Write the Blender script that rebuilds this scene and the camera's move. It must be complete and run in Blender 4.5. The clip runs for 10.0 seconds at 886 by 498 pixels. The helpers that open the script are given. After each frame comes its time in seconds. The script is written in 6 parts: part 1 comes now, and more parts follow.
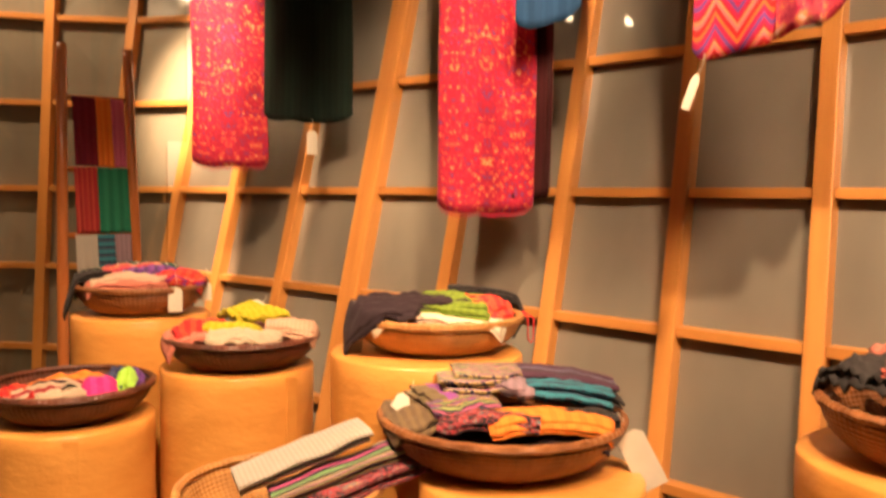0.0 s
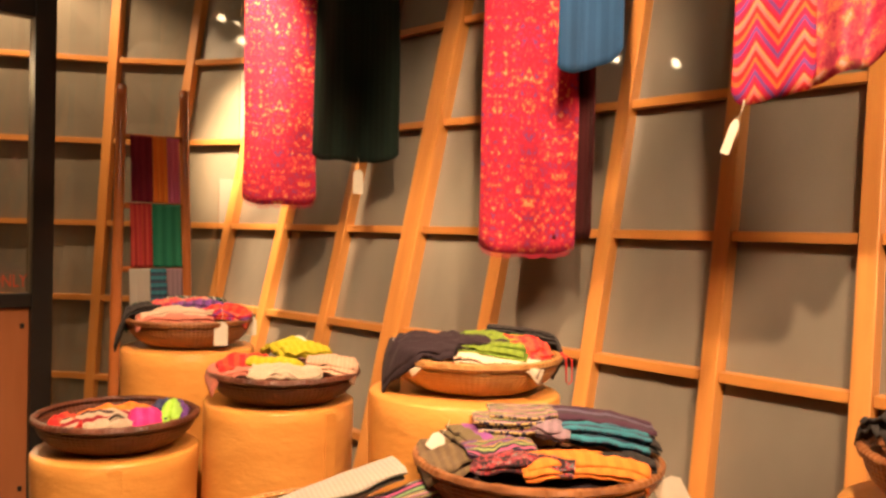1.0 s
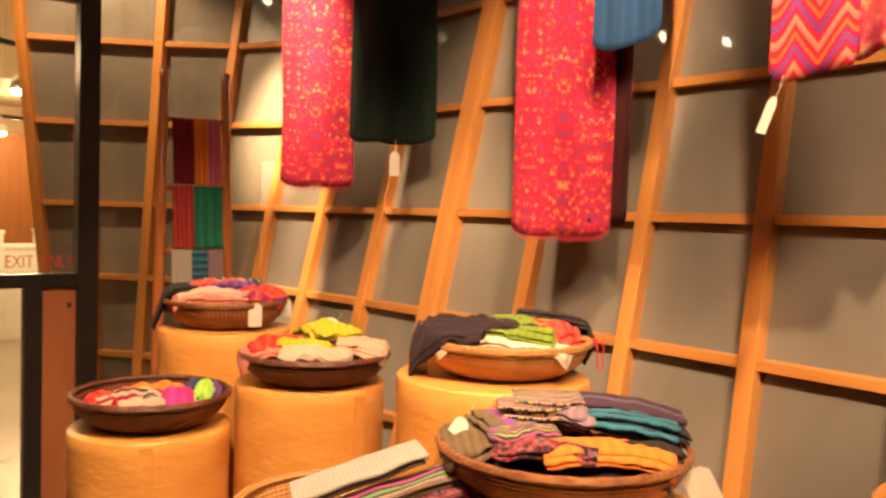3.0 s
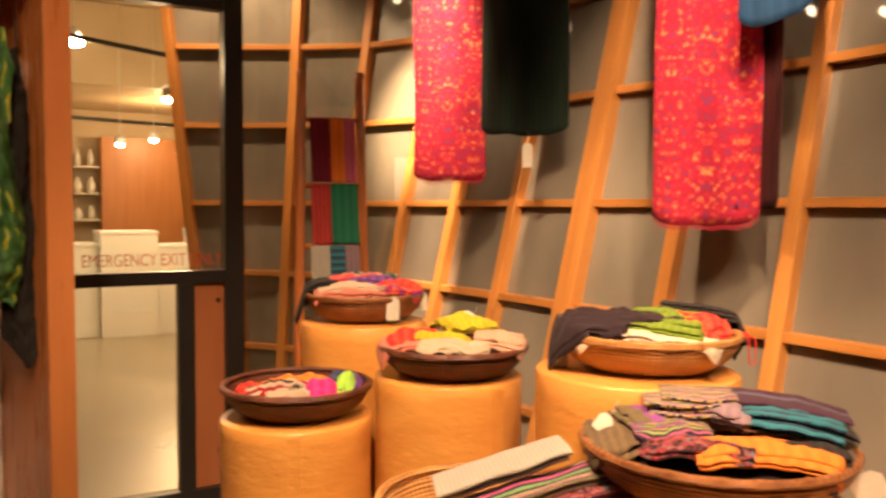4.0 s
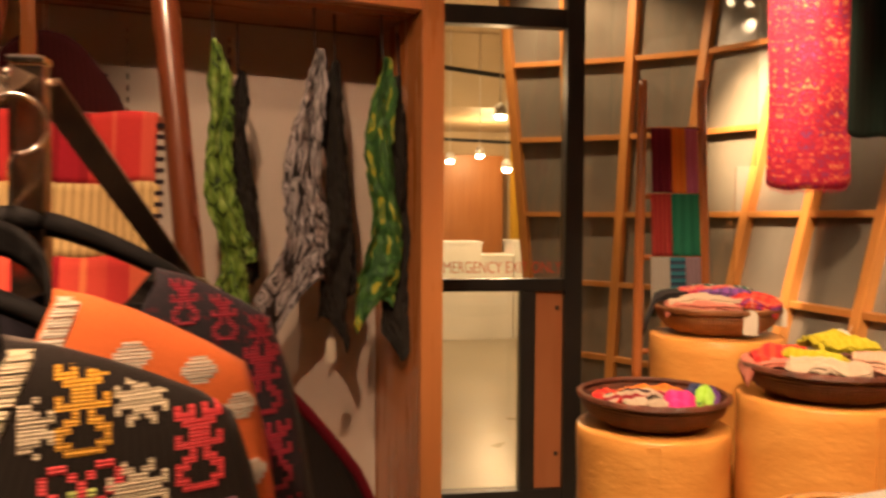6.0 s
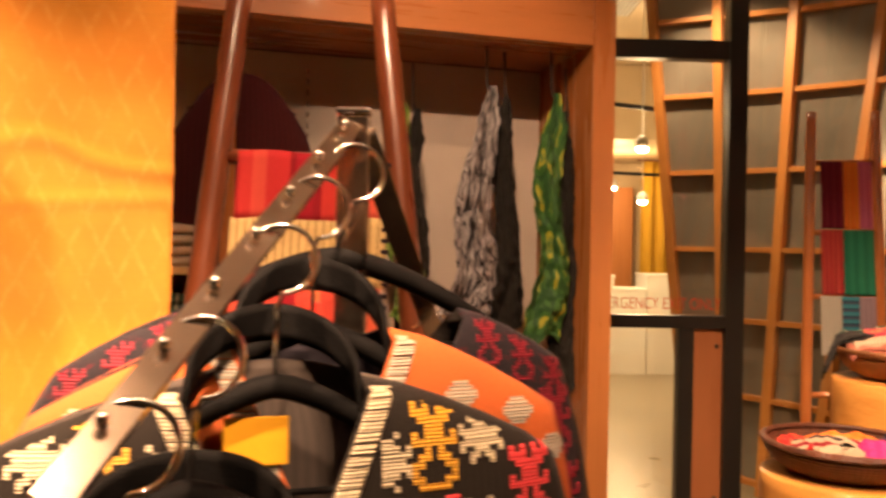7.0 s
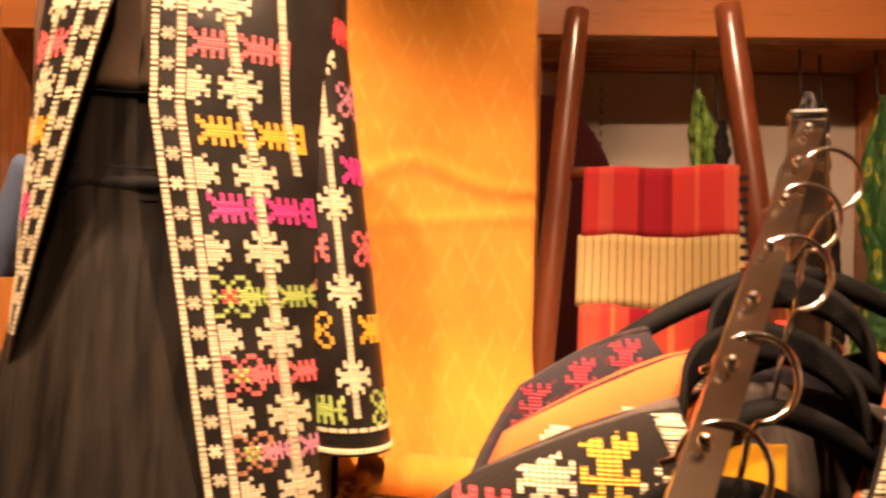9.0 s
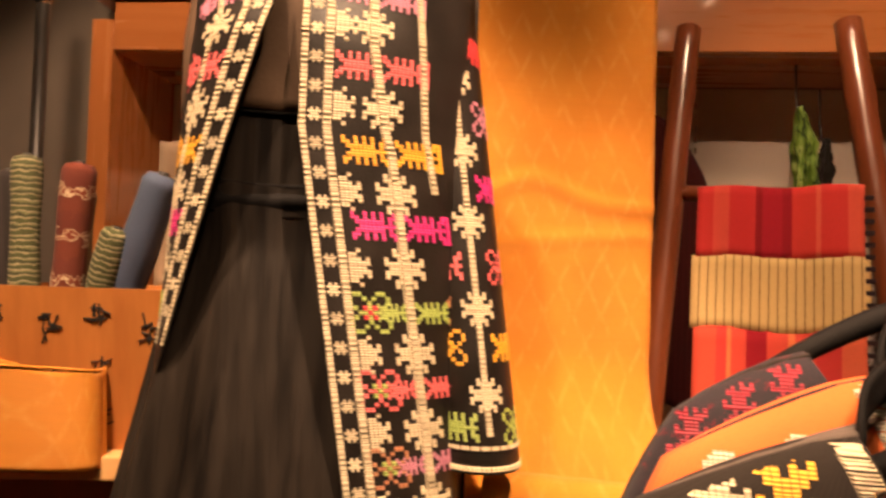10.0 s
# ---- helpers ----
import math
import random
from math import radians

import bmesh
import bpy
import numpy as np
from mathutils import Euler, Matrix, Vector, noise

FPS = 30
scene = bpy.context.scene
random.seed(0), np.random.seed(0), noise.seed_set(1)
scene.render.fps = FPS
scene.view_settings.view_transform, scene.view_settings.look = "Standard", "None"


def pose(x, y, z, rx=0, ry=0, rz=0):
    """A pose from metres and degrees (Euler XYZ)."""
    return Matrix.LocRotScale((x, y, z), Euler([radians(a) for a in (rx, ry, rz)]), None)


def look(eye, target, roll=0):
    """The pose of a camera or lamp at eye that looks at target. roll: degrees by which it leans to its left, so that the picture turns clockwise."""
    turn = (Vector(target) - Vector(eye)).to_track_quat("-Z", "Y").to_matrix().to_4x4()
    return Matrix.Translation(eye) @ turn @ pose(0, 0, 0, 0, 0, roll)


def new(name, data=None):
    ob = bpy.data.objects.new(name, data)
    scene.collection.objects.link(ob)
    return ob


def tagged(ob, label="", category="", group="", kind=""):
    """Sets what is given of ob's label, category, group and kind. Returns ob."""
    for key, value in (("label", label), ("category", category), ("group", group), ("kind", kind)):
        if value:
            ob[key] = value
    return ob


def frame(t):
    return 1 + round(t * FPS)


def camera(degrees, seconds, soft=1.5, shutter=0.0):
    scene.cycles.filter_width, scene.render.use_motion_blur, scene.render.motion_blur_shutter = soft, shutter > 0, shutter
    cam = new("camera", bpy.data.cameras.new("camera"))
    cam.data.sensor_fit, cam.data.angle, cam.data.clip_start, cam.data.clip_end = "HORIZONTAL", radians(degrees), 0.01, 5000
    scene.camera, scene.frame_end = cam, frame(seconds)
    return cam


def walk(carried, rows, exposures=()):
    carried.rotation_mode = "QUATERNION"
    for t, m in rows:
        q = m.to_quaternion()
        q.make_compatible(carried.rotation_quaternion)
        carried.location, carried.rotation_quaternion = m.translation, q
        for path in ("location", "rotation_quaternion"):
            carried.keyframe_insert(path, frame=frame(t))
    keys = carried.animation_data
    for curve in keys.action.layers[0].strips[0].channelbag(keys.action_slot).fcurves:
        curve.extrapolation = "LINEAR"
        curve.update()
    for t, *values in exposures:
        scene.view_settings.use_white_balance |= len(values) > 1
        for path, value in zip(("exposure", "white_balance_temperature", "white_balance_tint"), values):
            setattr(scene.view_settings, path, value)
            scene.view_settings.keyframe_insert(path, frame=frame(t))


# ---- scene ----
EXPOSURES = [(0.0, 0.26), (3.5, 0.28), (4.0, 0.2), (4.5, 0.02), (5.0, -0.02), (5.5, -0.02), (7.0, 0.46), (7.5, 0.62), (8.5, 0.5), (9.0, 0.3), (9.5, 0.12), (10.0, -0.06)]
cam = camera(57.2, 10.0, soft=2.7, shutter=0.5)
PATH = [
    (0.0, pose(0.0024, -0.0097, 1.2577, 86.384, -0.691, -46.016)),
    (0.5, pose(0.0069, -0.0299, 1.2680, 89.745, -0.577, -44.082)),
    (1.0, pose(0.0045, -0.0417, 1.2650, 88.969, -1.432, -42.535)),
    (1.5, pose(0.0238, -0.0602, 1.2622, 88.291, -1.548, -41.168)),
    (2.0, pose(0.0419, -0.0646, 1.2600, 88.015, -1.522, -40.582)),
    (3.5, pose(0.0745, -0.0525, 1.2646, 87.412, -1.247, -35.452)),
    (4.0, pose(0.0663, -0.0269, 1.2583, 87.118, -0.313, -29.835)),
    (4.5, pose(0.0653, -0.0139, 1.2513, 87.172, 0.054, -24.780)),
    (5.0, pose(0.0483, -0.0004, 1.2414, 87.262, 0.660, -19.200)),
    (5.5, pose(-0.0097, -0.0022, 1.2419, 87.148, 0.190, -13.475)),
    (7.0, pose(-0.2740, -0.0016, 1.2573, 89.949, -1.096, -0.865)),
    (7.5, pose(-0.3398, 0.0028, 1.2576, 90.493, -1.369, 3.799)),
    (8.0, pose(-0.3958, 0.0089, 1.2554, 91.185, -1.800, 8.239)),
    (8.5, pose(-0.4293, 0.0110, 1.2517, 91.136, -1.242, 12.222)),
    (9.0, pose(-0.4609, 0.0055, 1.2478, 91.181, -0.982, 15.925)),
    (9.5, pose(-0.4951, -0.0077, 1.2494, 91.712, -1.493, 18.503)),
    (10.0, pose(-0.5270, -0.0207, 1.2491, 92.177, -1.825, 20.753)),
]
walk(cam, PATH, EXPOSURES)

# ---------- light ----------
world = bpy.data.worlds.new("world")
world.use_nodes = True
world.node_tree.nodes["Background"].inputs[0].default_value = (1.0, 0.75, 0.5, 1)
world.node_tree.nodes["Background"].inputs[1].default_value = 0.05
scene.world = world
WARM = (1.0, 0.61, 0.365)
SOFT_WARM = (1.0, 0.665, 0.40)


SPOT_PLACES = []


def spot(eye, target, watts, degrees=60, soft=0.6, radius=0.04, colour=WARM):
    if eye[1] < 4.5:
        SPOT_PLACES.append((eye, target))
    lamp = bpy.data.lights.new("ceiling_and_fill_spot", "SPOT")
    lamp.energy, lamp.spot_size, lamp.spot_blend, lamp.shadow_soft_size, lamp.color = watts, radians(degrees), soft, radius, colour
    ob = new("ceiling_and_fill_spot", lamp)
    ob.matrix_world = look(eye, target)
    return ob


spot((1.05, 2.42, 2.92), (1.60, 2.80, 1.95), 800, 27, 0.9, colour=SOFT_WARM)
spot((1.25, 3.00, 2.92), (2.00, 3.56, 1.80), 1450, 28, 0.95, colour=SOFT_WARM)
# added fill past the door, brightens the lattice behind the glass
spot((0.85, 3.95, 2.95), (1.50, 4.25, 1.40), 140, 80, colour=SOFT_WARM)
spot((0.35, 1.10, 2.92), (1.15, 2.05, 0.85), 340, 62, colour=SOFT_WARM)
spot((0.55, 0.10, 2.92), (1.45, 1.20, 0.90), 300, 62, colour=SOFT_WARM)
spot((0.75, 0.60, 2.92), (1.83, 1.55, 2.08), 420, 32, 0.9, colour=SOFT_WARM)
spot((0.60, -0.60, 2.92), (2.15, 0.60, 1.20), 430, 60, 0.6, 0.22, SOFT_WARM)
spot((-0.25, 0.10, 2.92), (-0.80, 1.00, 1.15), 70, 60)
spot((0.10, -0.30, 2.92), (-0.80, 1.05, 1.0), 680, 27, 1.0)
spot((-0.95, -0.15, 2.92), (-0.92, 0.78, 1.28), 230, 34)
spot((-0.35, 0.95, 2.92), (-0.30, 2.45, 1.60), 55, 70)
spot((-0.42, -0.05, 2.92), (-0.10, 2.85, 1.28), 215, 30, 0.7, 0.02)
spot((-0.80, -0.10, 2.92), (-0.43, 0.62, 1.14), 350, 24)
spot((-0.35, 0.20, 2.92), (-0.50, 1.45, 1.22), 150, 22)
spot((-1.55, 0.75, 2.92), (-2.25, 2.00, 1.60), 170, 60)
spot((-1.15, 0.00, 2.92), (-1.62, 1.10, 1.15), 540, 50)
for px, py, w in ((0.2, 4.9, 20), (1.0, 6.2, 50), (-0.2, 7.4, 75), (1.5, 7.2, 90)):
    spot((px, py, 2.95), (px + 0.1, py + 0.4, 0.0), w, 95, 0.8, 0.05, (1.0, 0.68, 0.34))


# lights under hall lamps; the last is added fill with no lamp
for place, watts in (((0.72, 6.6, 2.36), 40), ((1.24, 5.86, 1.88), 26), ((1.69, 7.55, 1.60), 34), ((1.95, 9.6, 2.05), 48)):
    lamp = bpy.data.lights.new("hall_light", "POINT")
    lamp.energy, lamp.shadow_soft_size, lamp.color = watts, 0.05, (1.0, 0.64, 0.31)
    new("hall_light", lamp).location = place


# ---------- material helpers ----------
def base(name, colour=(0.5, 0.5, 0.5), rough=0.6, metal=0.0):
    m = bpy.data.materials.new(name)
    m.use_nodes = True
    b = m.node_tree.nodes["Principled BSDF"]
    b.inputs["Base Color"].default_value = (*colour, 1)
    b.inputs["Roughness"].default_value = rough
    b.inputs["Metallic"].default_value = metal
    return m, m.node_tree, b


def math_node(nt, op, a, b=None, c=None):
    n = nt.nodes.new("ShaderNodeMath")
    n.operation = op
    for k, v in enumerate((a, b, c)):
        if v is None:
            continue
        if isinstance(v, (int, float)):
            n.inputs[k].default_value = v
        else:
            nt.links.new(v, n.inputs[k])
    return n.outputs[0]


def ramp(nt, source, stops, hard=True):
    n = nt.nodes.new("ShaderNodeValToRGB")
    n.color_ramp.interpolation = "CONSTANT" if hard else "LINEAR"
    e = n.color_ramp.elements
    while len(e) < len(stops):
        e.new(0.5)
    for item, (p, c) in zip(e, stops):
        item.position, item.color = p, (*c, 1)
    nt.links.new(source, n.inputs[0])
    return n.outputs[0]


def noise_out(nt, vector, scale, detail=3.0, rough=0.5, out=0):
    n = nt.nodes.new("ShaderNodeTexNoise")
    n.inputs["Scale"].default_value, n.inputs["Detail"].default_value, n.inputs["Roughness"].default_value = scale, detail, rough
    if vector is not None:
        nt.links.new(vector, n.inputs["Vector"])
    return n.outputs[out]


def coords(nt, which="Object", scale=(1, 1, 1)):
    t = nt.nodes.new("ShaderNodeTexCoord")
    m = nt.nodes.new("ShaderNodeMapping")
    m.inputs["Scale"].default_value = scale
    nt.links.new(t.outputs[which], m.inputs["Vector"])
    return m.outputs[0]


def mix(nt, factor, a, b, mode="MIX"):
    n = nt.nodes.new("ShaderNodeMix")
    n.data_type, n.blend_type = "RGBA", mode
    for sock, v in ((n.inputs[0], factor), (n.inputs[6], a), (n.inputs[7], b)):
        if isinstance(v, tuple):
            sock.default_value = (*v, 1)
        elif isinstance(v, (int, float)):
            sock.default_value = v
        else:
            nt.links.new(v, sock)
    return n.outputs[2]


def bump(nt, b, height, strength=0.3, distance=0.01):
    n = nt.nodes.new("ShaderNodeBump")
    n.inputs["Strength"].default_value, n.inputs["Distance"].default_value = strength, distance
    nt.links.new(height, n.inputs["Height"])
    nt.links.new(n.outputs[0], b.inputs["Normal"])


def wood(name, dark, light, rough=0.45, axis=2, scale=1.0, coat=0.0):
    m, nt, b = base(name, light, rough)
    s = [22 * scale, 22 * scale, 22 * scale]
    s[axis] = 1.6 * scale
    v = coords(nt, "Object", tuple(s))
    info = nt.nodes.new("ShaderNodeObjectInfo")
    add = nt.nodes.new("ShaderNodeVectorMath")
    nt.links.new(v, add.inputs[0])
    sc = nt.nodes.new("ShaderNodeVectorMath")
    sc.operation = "SCALE"
    sc.inputs[0].default_value = (37, 19, 53)
    nt.links.new(info.outputs["Random"], sc.inputs["Scale"])
    nt.links.new(sc.outputs[0], add.inputs[1])
    g = noise_out(nt, add.outputs[0], 1.0, 5, 0.6)
    big = noise_out(nt, coords(nt, "Object", (1.3, 1.3, 1.3)), 2.0, 2)
    c = ramp(nt, g, ((0.3, dark), (0.68, light)), False)
    c = mix(nt, math_node(nt, "MULTIPLY", big, 0.35), c, tuple(x * 0.55 for x in light), "MIX")
    c = mix(nt, 0.22, c, mix(nt, info.outputs["Random"], tuple(x * 0.6 for x in dark), tuple(min(1, x * 1.3) for x in light)))
    nt.links.new(c, b.inputs["Base Color"])
    nt.links.new(math_node(nt, "MULTIPLY_ADD", g, 0.2, rough - 0.1), b.inputs["Roughness"])
    b.inputs["Coat Weight"].default_value = coat
    b.inputs["Coat Roughness"].default_value = 0.07
    bump(nt, b, g, 0.15, 0.002)
    return m


def plain(name, colour, rough=0.6, metal=0.0, spread=0.15, scale=6.0, relief=0.1, fine=120.0):
    m, nt, b = base(name, colour, rough, metal)
    v = coords(nt, "Object")
    n1 = noise_out(nt, v, scale, 4)
    n2 = noise_out(nt, v, fine, 2)
    lo, hi = tuple(x * (1 - spread) for x in colour), tuple(min(1, x * (1 + spread)) for x in colour)
    c = ramp(nt, n1, ((0.3, lo), (0.7, hi)), False)
    nt.links.new(c, b.inputs["Base Color"])
    nt.links.new(math_node(nt, "MULTIPLY_ADD", n1, 0.15, max(0.02, rough - 0.07)), b.inputs["Roughness"])
    if relief:
        bump(nt, b, n2, relief, 0.003)
    return m


def uv_axes(nt):
    t = nt.nodes.new("ShaderNodeTexCoord")
    s = nt.nodes.new("ShaderNodeSeparateXYZ")
    nt.links.new(t.outputs["UV"], s.inputs[0])
    return s.outputs[0], s.outputs[1], t.outputs["UV"]


def weave(nt, b, u, v, pitch=0.0022, strength=0.25):
    a = math_node(nt, "SINE", math_node(nt, "MULTIPLY", u, 6.283 / pitch))
    c = math_node(nt, "SINE", math_node(nt, "MULTIPLY", v, 6.283 / pitch))
    bump(nt, b, math_node(nt, "MULTIPLY", a, c), strength, 0.0015)
    b.inputs["Specular IOR Level"].default_value = 0.18


def joined(nt, x, y, z=0.0):
    n = nt.nodes.new("ShaderNodeCombineXYZ")
    for k, val in enumerate((x, y, z)):
        if isinstance(val, (int, float)):
            n.inputs[k].default_value = val
        else:
            nt.links.new(val, n.inputs[k])
    return n.outputs[0]


def worn(nt, colour, uv, amount=0.25):
    """Uneven dye at two scales."""
    a = noise_out(nt, uv, 7.0, 3)
    b = noise_out(nt, uv, 220.0, 2)
    c = mix(nt, math_node(nt, "MULTIPLY", a, amount), colour, (0.02, 0.015, 0.012))
    return mix(nt, math_node(nt, "MULTIPLY", b, 0.18), c, (0.02, 0.015, 0.01))


def stripes(name, bands, period, along="u", rough=0.85, wobble=0.0015, sheen=0.03):
    """Woven stripes; bands are (start 0..1, colour)."""
    m, nt, b = base(name, (0.5, 0.5, 0.5), rough)
    u, v, uv = uv_axes(nt)
    s = u if along == "u" else v
    w = noise_out(nt, uv, 60.0, 2)
    s = math_node(nt, "ADD", s, math_node(nt, "MULTIPLY", math_node(nt, "SUBTRACT", w, 0.5), wobble))
    f = math_node(nt, "FRACT", math_node(nt, "DIVIDE", s, period))
    c = ramp(nt, f, bands)
    nt.links.new(worn(nt, c, uv), b.inputs["Base Color"])
    b.inputs["Sheen Weight"].default_value = sheen
    weave(nt, b, u, v)
    return m


def ikat(name, stops, cell=(0.045, 0.06), scale=30.0, rough=0.8, border=None, smooth=False):
    """Mirrored tie-dyed motifs."""
    m, nt, b = base(name, (0.5, 0.1, 0.1), rough)
    u, v, uv = uv_axes(nt)
    drift = noise_out(nt, uv, 9.0, 3)
    pu = math_node(nt, "PINGPONG", math_node(nt, "ADD", u, math_node(nt, "MULTIPLY", drift, 0.008)), cell[0])
    pv = math_node(nt, "MULTIPLY", v, 0.045 / cell[1])
    jag = noise_out(nt, joined(nt, math_node(nt, "MULTIPLY", u, 600.0), math_node(nt, "MULTIPLY", v, 25.0)), 1.0, 1)
    pv = math_node(nt, "ADD", pv, math_node(nt, "MULTIPLY", jag, 0.022))
    column = math_node(nt, "FLOOR", math_node(nt, "DIVIDE", u, cell[0] * 2))
    p = joined(nt, pu, pv, math_node(nt, "MULTIPLY", column, 0.021))
    n = noise_out(nt, p, scale, 4.5, 0.7)
    c = ramp(nt, n, stops, not smooth)
    if border:
        c = mix(nt, math_node(nt, "LESS_THAN", u, border[0]), c, border[1])
    nt.links.new(worn(nt, c, uv, 0.3), b.inputs["Base Color"])
    b.inputs["Sheen Weight"].default_value = 0.05
    weave(nt, b, u, v)
    return m


def batik(name, stops, stretch=(1.0, 0.35), scale=38.0, rough=0.7):
    m, nt, b = base(name, (0.3, 0.3, 0.3), rough)
    u, v, uv = uv_axes(nt)
    p = joined(nt, math_node(nt, "MULTIPLY", u, stretch[0]), math_node(nt, "MULTIPLY", v, stretch[1]))
    warp = noise_out(nt, p, scale * 0.6, 2, 0.5, 1)
    q = nt.nodes.new("ShaderNodeVectorMath")
    q.operation = "MULTIPLY_ADD"
    nt.links.new(warp, q.inputs[0])
    q.inputs[1].default_value = (0.05, 0.05, 0.05)
    nt.links.new(p, q.inputs[2])
    vo = nt.nodes.new("ShaderNodeTexVoronoi")
    vo.feature = "DISTANCE_TO_EDGE"
    vo.inputs["Scale"].default_value = scale
    nt.links.new(q.outputs[0], vo.inputs["Vector"])
    n = noise_out(nt, q.outputs[0], scale * 1.4, 3)
    f = math_node(nt, "ADD", math_node(nt, "MULTIPLY", vo.outputs[0], 1.1), math_node(nt, "MULTIPLY", n, 0.5))
    c = ramp(nt, f, stops)
    nt.links.new(worn(nt, c, uv, 0.15), b.inputs["Base Color"])
    weave(nt, b, u, v, 0.003, 0.1)
    return m


def zigzag(name, bands, period=0.09, width=0.045, rough=0.8):
    m, nt, b = base(name, (0.5, 0.1, 0.1), rough)
    u, v, uv = uv_axes(nt)
    z = math_node(nt, "ADD", v, math_node(nt, "MULTIPLY", math_node(nt, "PINGPONG", u, width), 1.6))
    f = math_node(nt, "FRACT", math_node(nt, "DIVIDE", z, period))
    c = ramp(nt, f, bands)
    nt.links.new(worn(nt, c, uv), b.inputs["Base Color"])
    weave(nt, b, u, v)
    return m


# ---------- materials ----------
PINE = wood("orange_pine", (0.42, 0.16, 0.035), (0.64, 0.28, 0.07), 0.40)
CABINET_WOOD = wood("cabinet_veneer", (0.36, 0.125, 0.035), (0.50, 0.19, 0.06), 0.28, 0, 0.6, 0.5)
LADDER_WOOD = wood("bamboo_red_brown", (0.30, 0.085, 0.022), (0.46, 0.15, 0.04), 0.25, 2, 1.0, 0.6)
CABINET_UPRIGHT = wood("cabinet_veneer_upright", (0.36, 0.125, 0.035), (0.50, 0.19, 0.06), 0.28, 2, 0.6, 0.5)
DARK_WOOD = wood("bamboo_brown", (0.10, 0.025, 0.01), (0.20, 0.055, 0.02), 0.3, 2, 1.0, 0.4)
BOX_WOOD = wood("tub_wood", (0.30, 0.10, 0.025), (0.50, 0.20, 0.05), 0.4)
BLACK_STEEL = plain("black_steel", (0.012, 0.011, 0.010), 0.4, 0.0, 0.2, 5, 0.05)
CHROME, _, _ = base("chrome", (0.85, 0.83, 0.8), 0.12, 1.0)
STRAP = plain("polished_steel", (0.46, 0.37, 0.29), 0.2, 1.0, 0.12, 14, 0.04)
FLOOR_M = plain("dark_floor", (0.22, 0.16, 0.11), 0.45, 0, 0.25, 3, 0.05)
FAR_FLOOR = plain("pale_concrete", (0.27, 0.225, 0.16), 0.3, 0, 0.15, 1.5, 0.05)
WALL_M = plain("grey_brown_wall", (0.20, 0.17, 0.14), 0.8, 0, 0.1, 3, 0.1)
BACK_M = plain("pale_panel", (0.50, 0.43, 0.36), 0.7, 0, 0.08, 3, 0.05)
# kept pale so that the unseen ceiling bounces lamp light
CEILING_M = plain("bounce_ceiling", (0.62, 0.56, 0.48), 0.85, 0, 0.1, 3, 0.1)
HALL_M = plain("cream_hall_paint", (0.62, 0.49, 0.32), 0.55, 0, 0.1, 2, 0.05)
WHITE_M = plain("white_paint", (0.75, 0.72, 0.66), 0.5, 0, 0.06, 3, 0.03)
TAG_M = plain("card_tag", (0.52, 0.47, 0.38), 0.6, 0, 0.08, 20, 0.05)
RED_M, _, _ = base("red_letters", (0.62, 0.035, 0.02), 0.5)
LETTER_M, _, letter_node = base("red_window_film", (0.75, 0.10, 0.04), 0.5)
letter_node.inputs["Alpha"].default_value = 0.55
INK_AND_SHADE, _, _ = base("ink_and_shade_black", (0.012, 0.010, 0.008), 0.6)
BLACK_CLOTH = plain("black_satin", (0.013, 0.0105, 0.009), 0.42, 0, 0.4, 18, 0.1, 300)
BROWN_SATIN = plain("brown_satin", (0.10, 0.066, 0.044), 0.36, 0, 0.3, 14, 0.1, 260)
DRESS_SATIN, dress_nt, dress_node = base("dress_satin", (0.011, 0.009, 0.008), 0.36)
dress_streak = noise_out(dress_nt, coords(dress_nt, "Object", (42, 42, 1.6)), 1.0, 4, 0.6)
dress_nt.links.new(ramp(dress_nt, dress_streak, ((0.35, (0.006, 0.005, 0.0045)), (0.7, (0.022, 0.017, 0.013))), False), dress_node.inputs["Base Color"])
dress_nt.links.new(math_node(dress_nt, "MULTIPLY_ADD", dress_streak, 0.35, 0.22), dress_node.inputs["Roughness"])
dress_node.inputs["Specular IOR Level"].default_value = 0.4
bump(dress_nt, dress_node, dress_streak, 0.5, 0.006)
BLACK_PLASTIC = plain("black_velvet", (0.006, 0.0055, 0.0055), 0.75, 0, 0.3, 20, 0.2, 400)
BLACK_CLOTH.node_tree.nodes["Principled BSDF"].inputs["Specular IOR Level"].default_value = 0.27
BLACK_PLASTIC.node_tree.nodes["Principled BSDF"].inputs["Specular IOR Level"].default_value = 0.12


def pane_material():
    """Film-backed glass, dull brown grey with a soft mirror."""
    m, nt, b = base("film_glass", (0.2, 0.16, 0.12), 0.3)
    v = coords(nt, "Object", (1, 1, 0.5))
    n = noise_out(nt, v, 2.2, 4)
    info = nt.nodes.new("ShaderNodeObjectInfo")
    c = ramp(nt, n, ((0.3, (0.145, 0.130, 0.104)), (0.7, (0.275, 0.245, 0.195))), False)
    c = mix(nt, math_node(nt, "MULTIPLY", info.outputs["Random"], 0.35), c, (0.10, 0.09, 0.072))
    nt.links.new(c, b.inputs["Base Color"])
    b.inputs["Roughness"].default_value = 0.28
    b.inputs["Coat Weight"].default_value = 0.9
    b.inputs["Coat Roughness"].default_value = 0.04
    bump(nt, b, noise_out(nt, v, 3.0, 1), 0.06, 0.02)
    return m


FILM = pane_material()


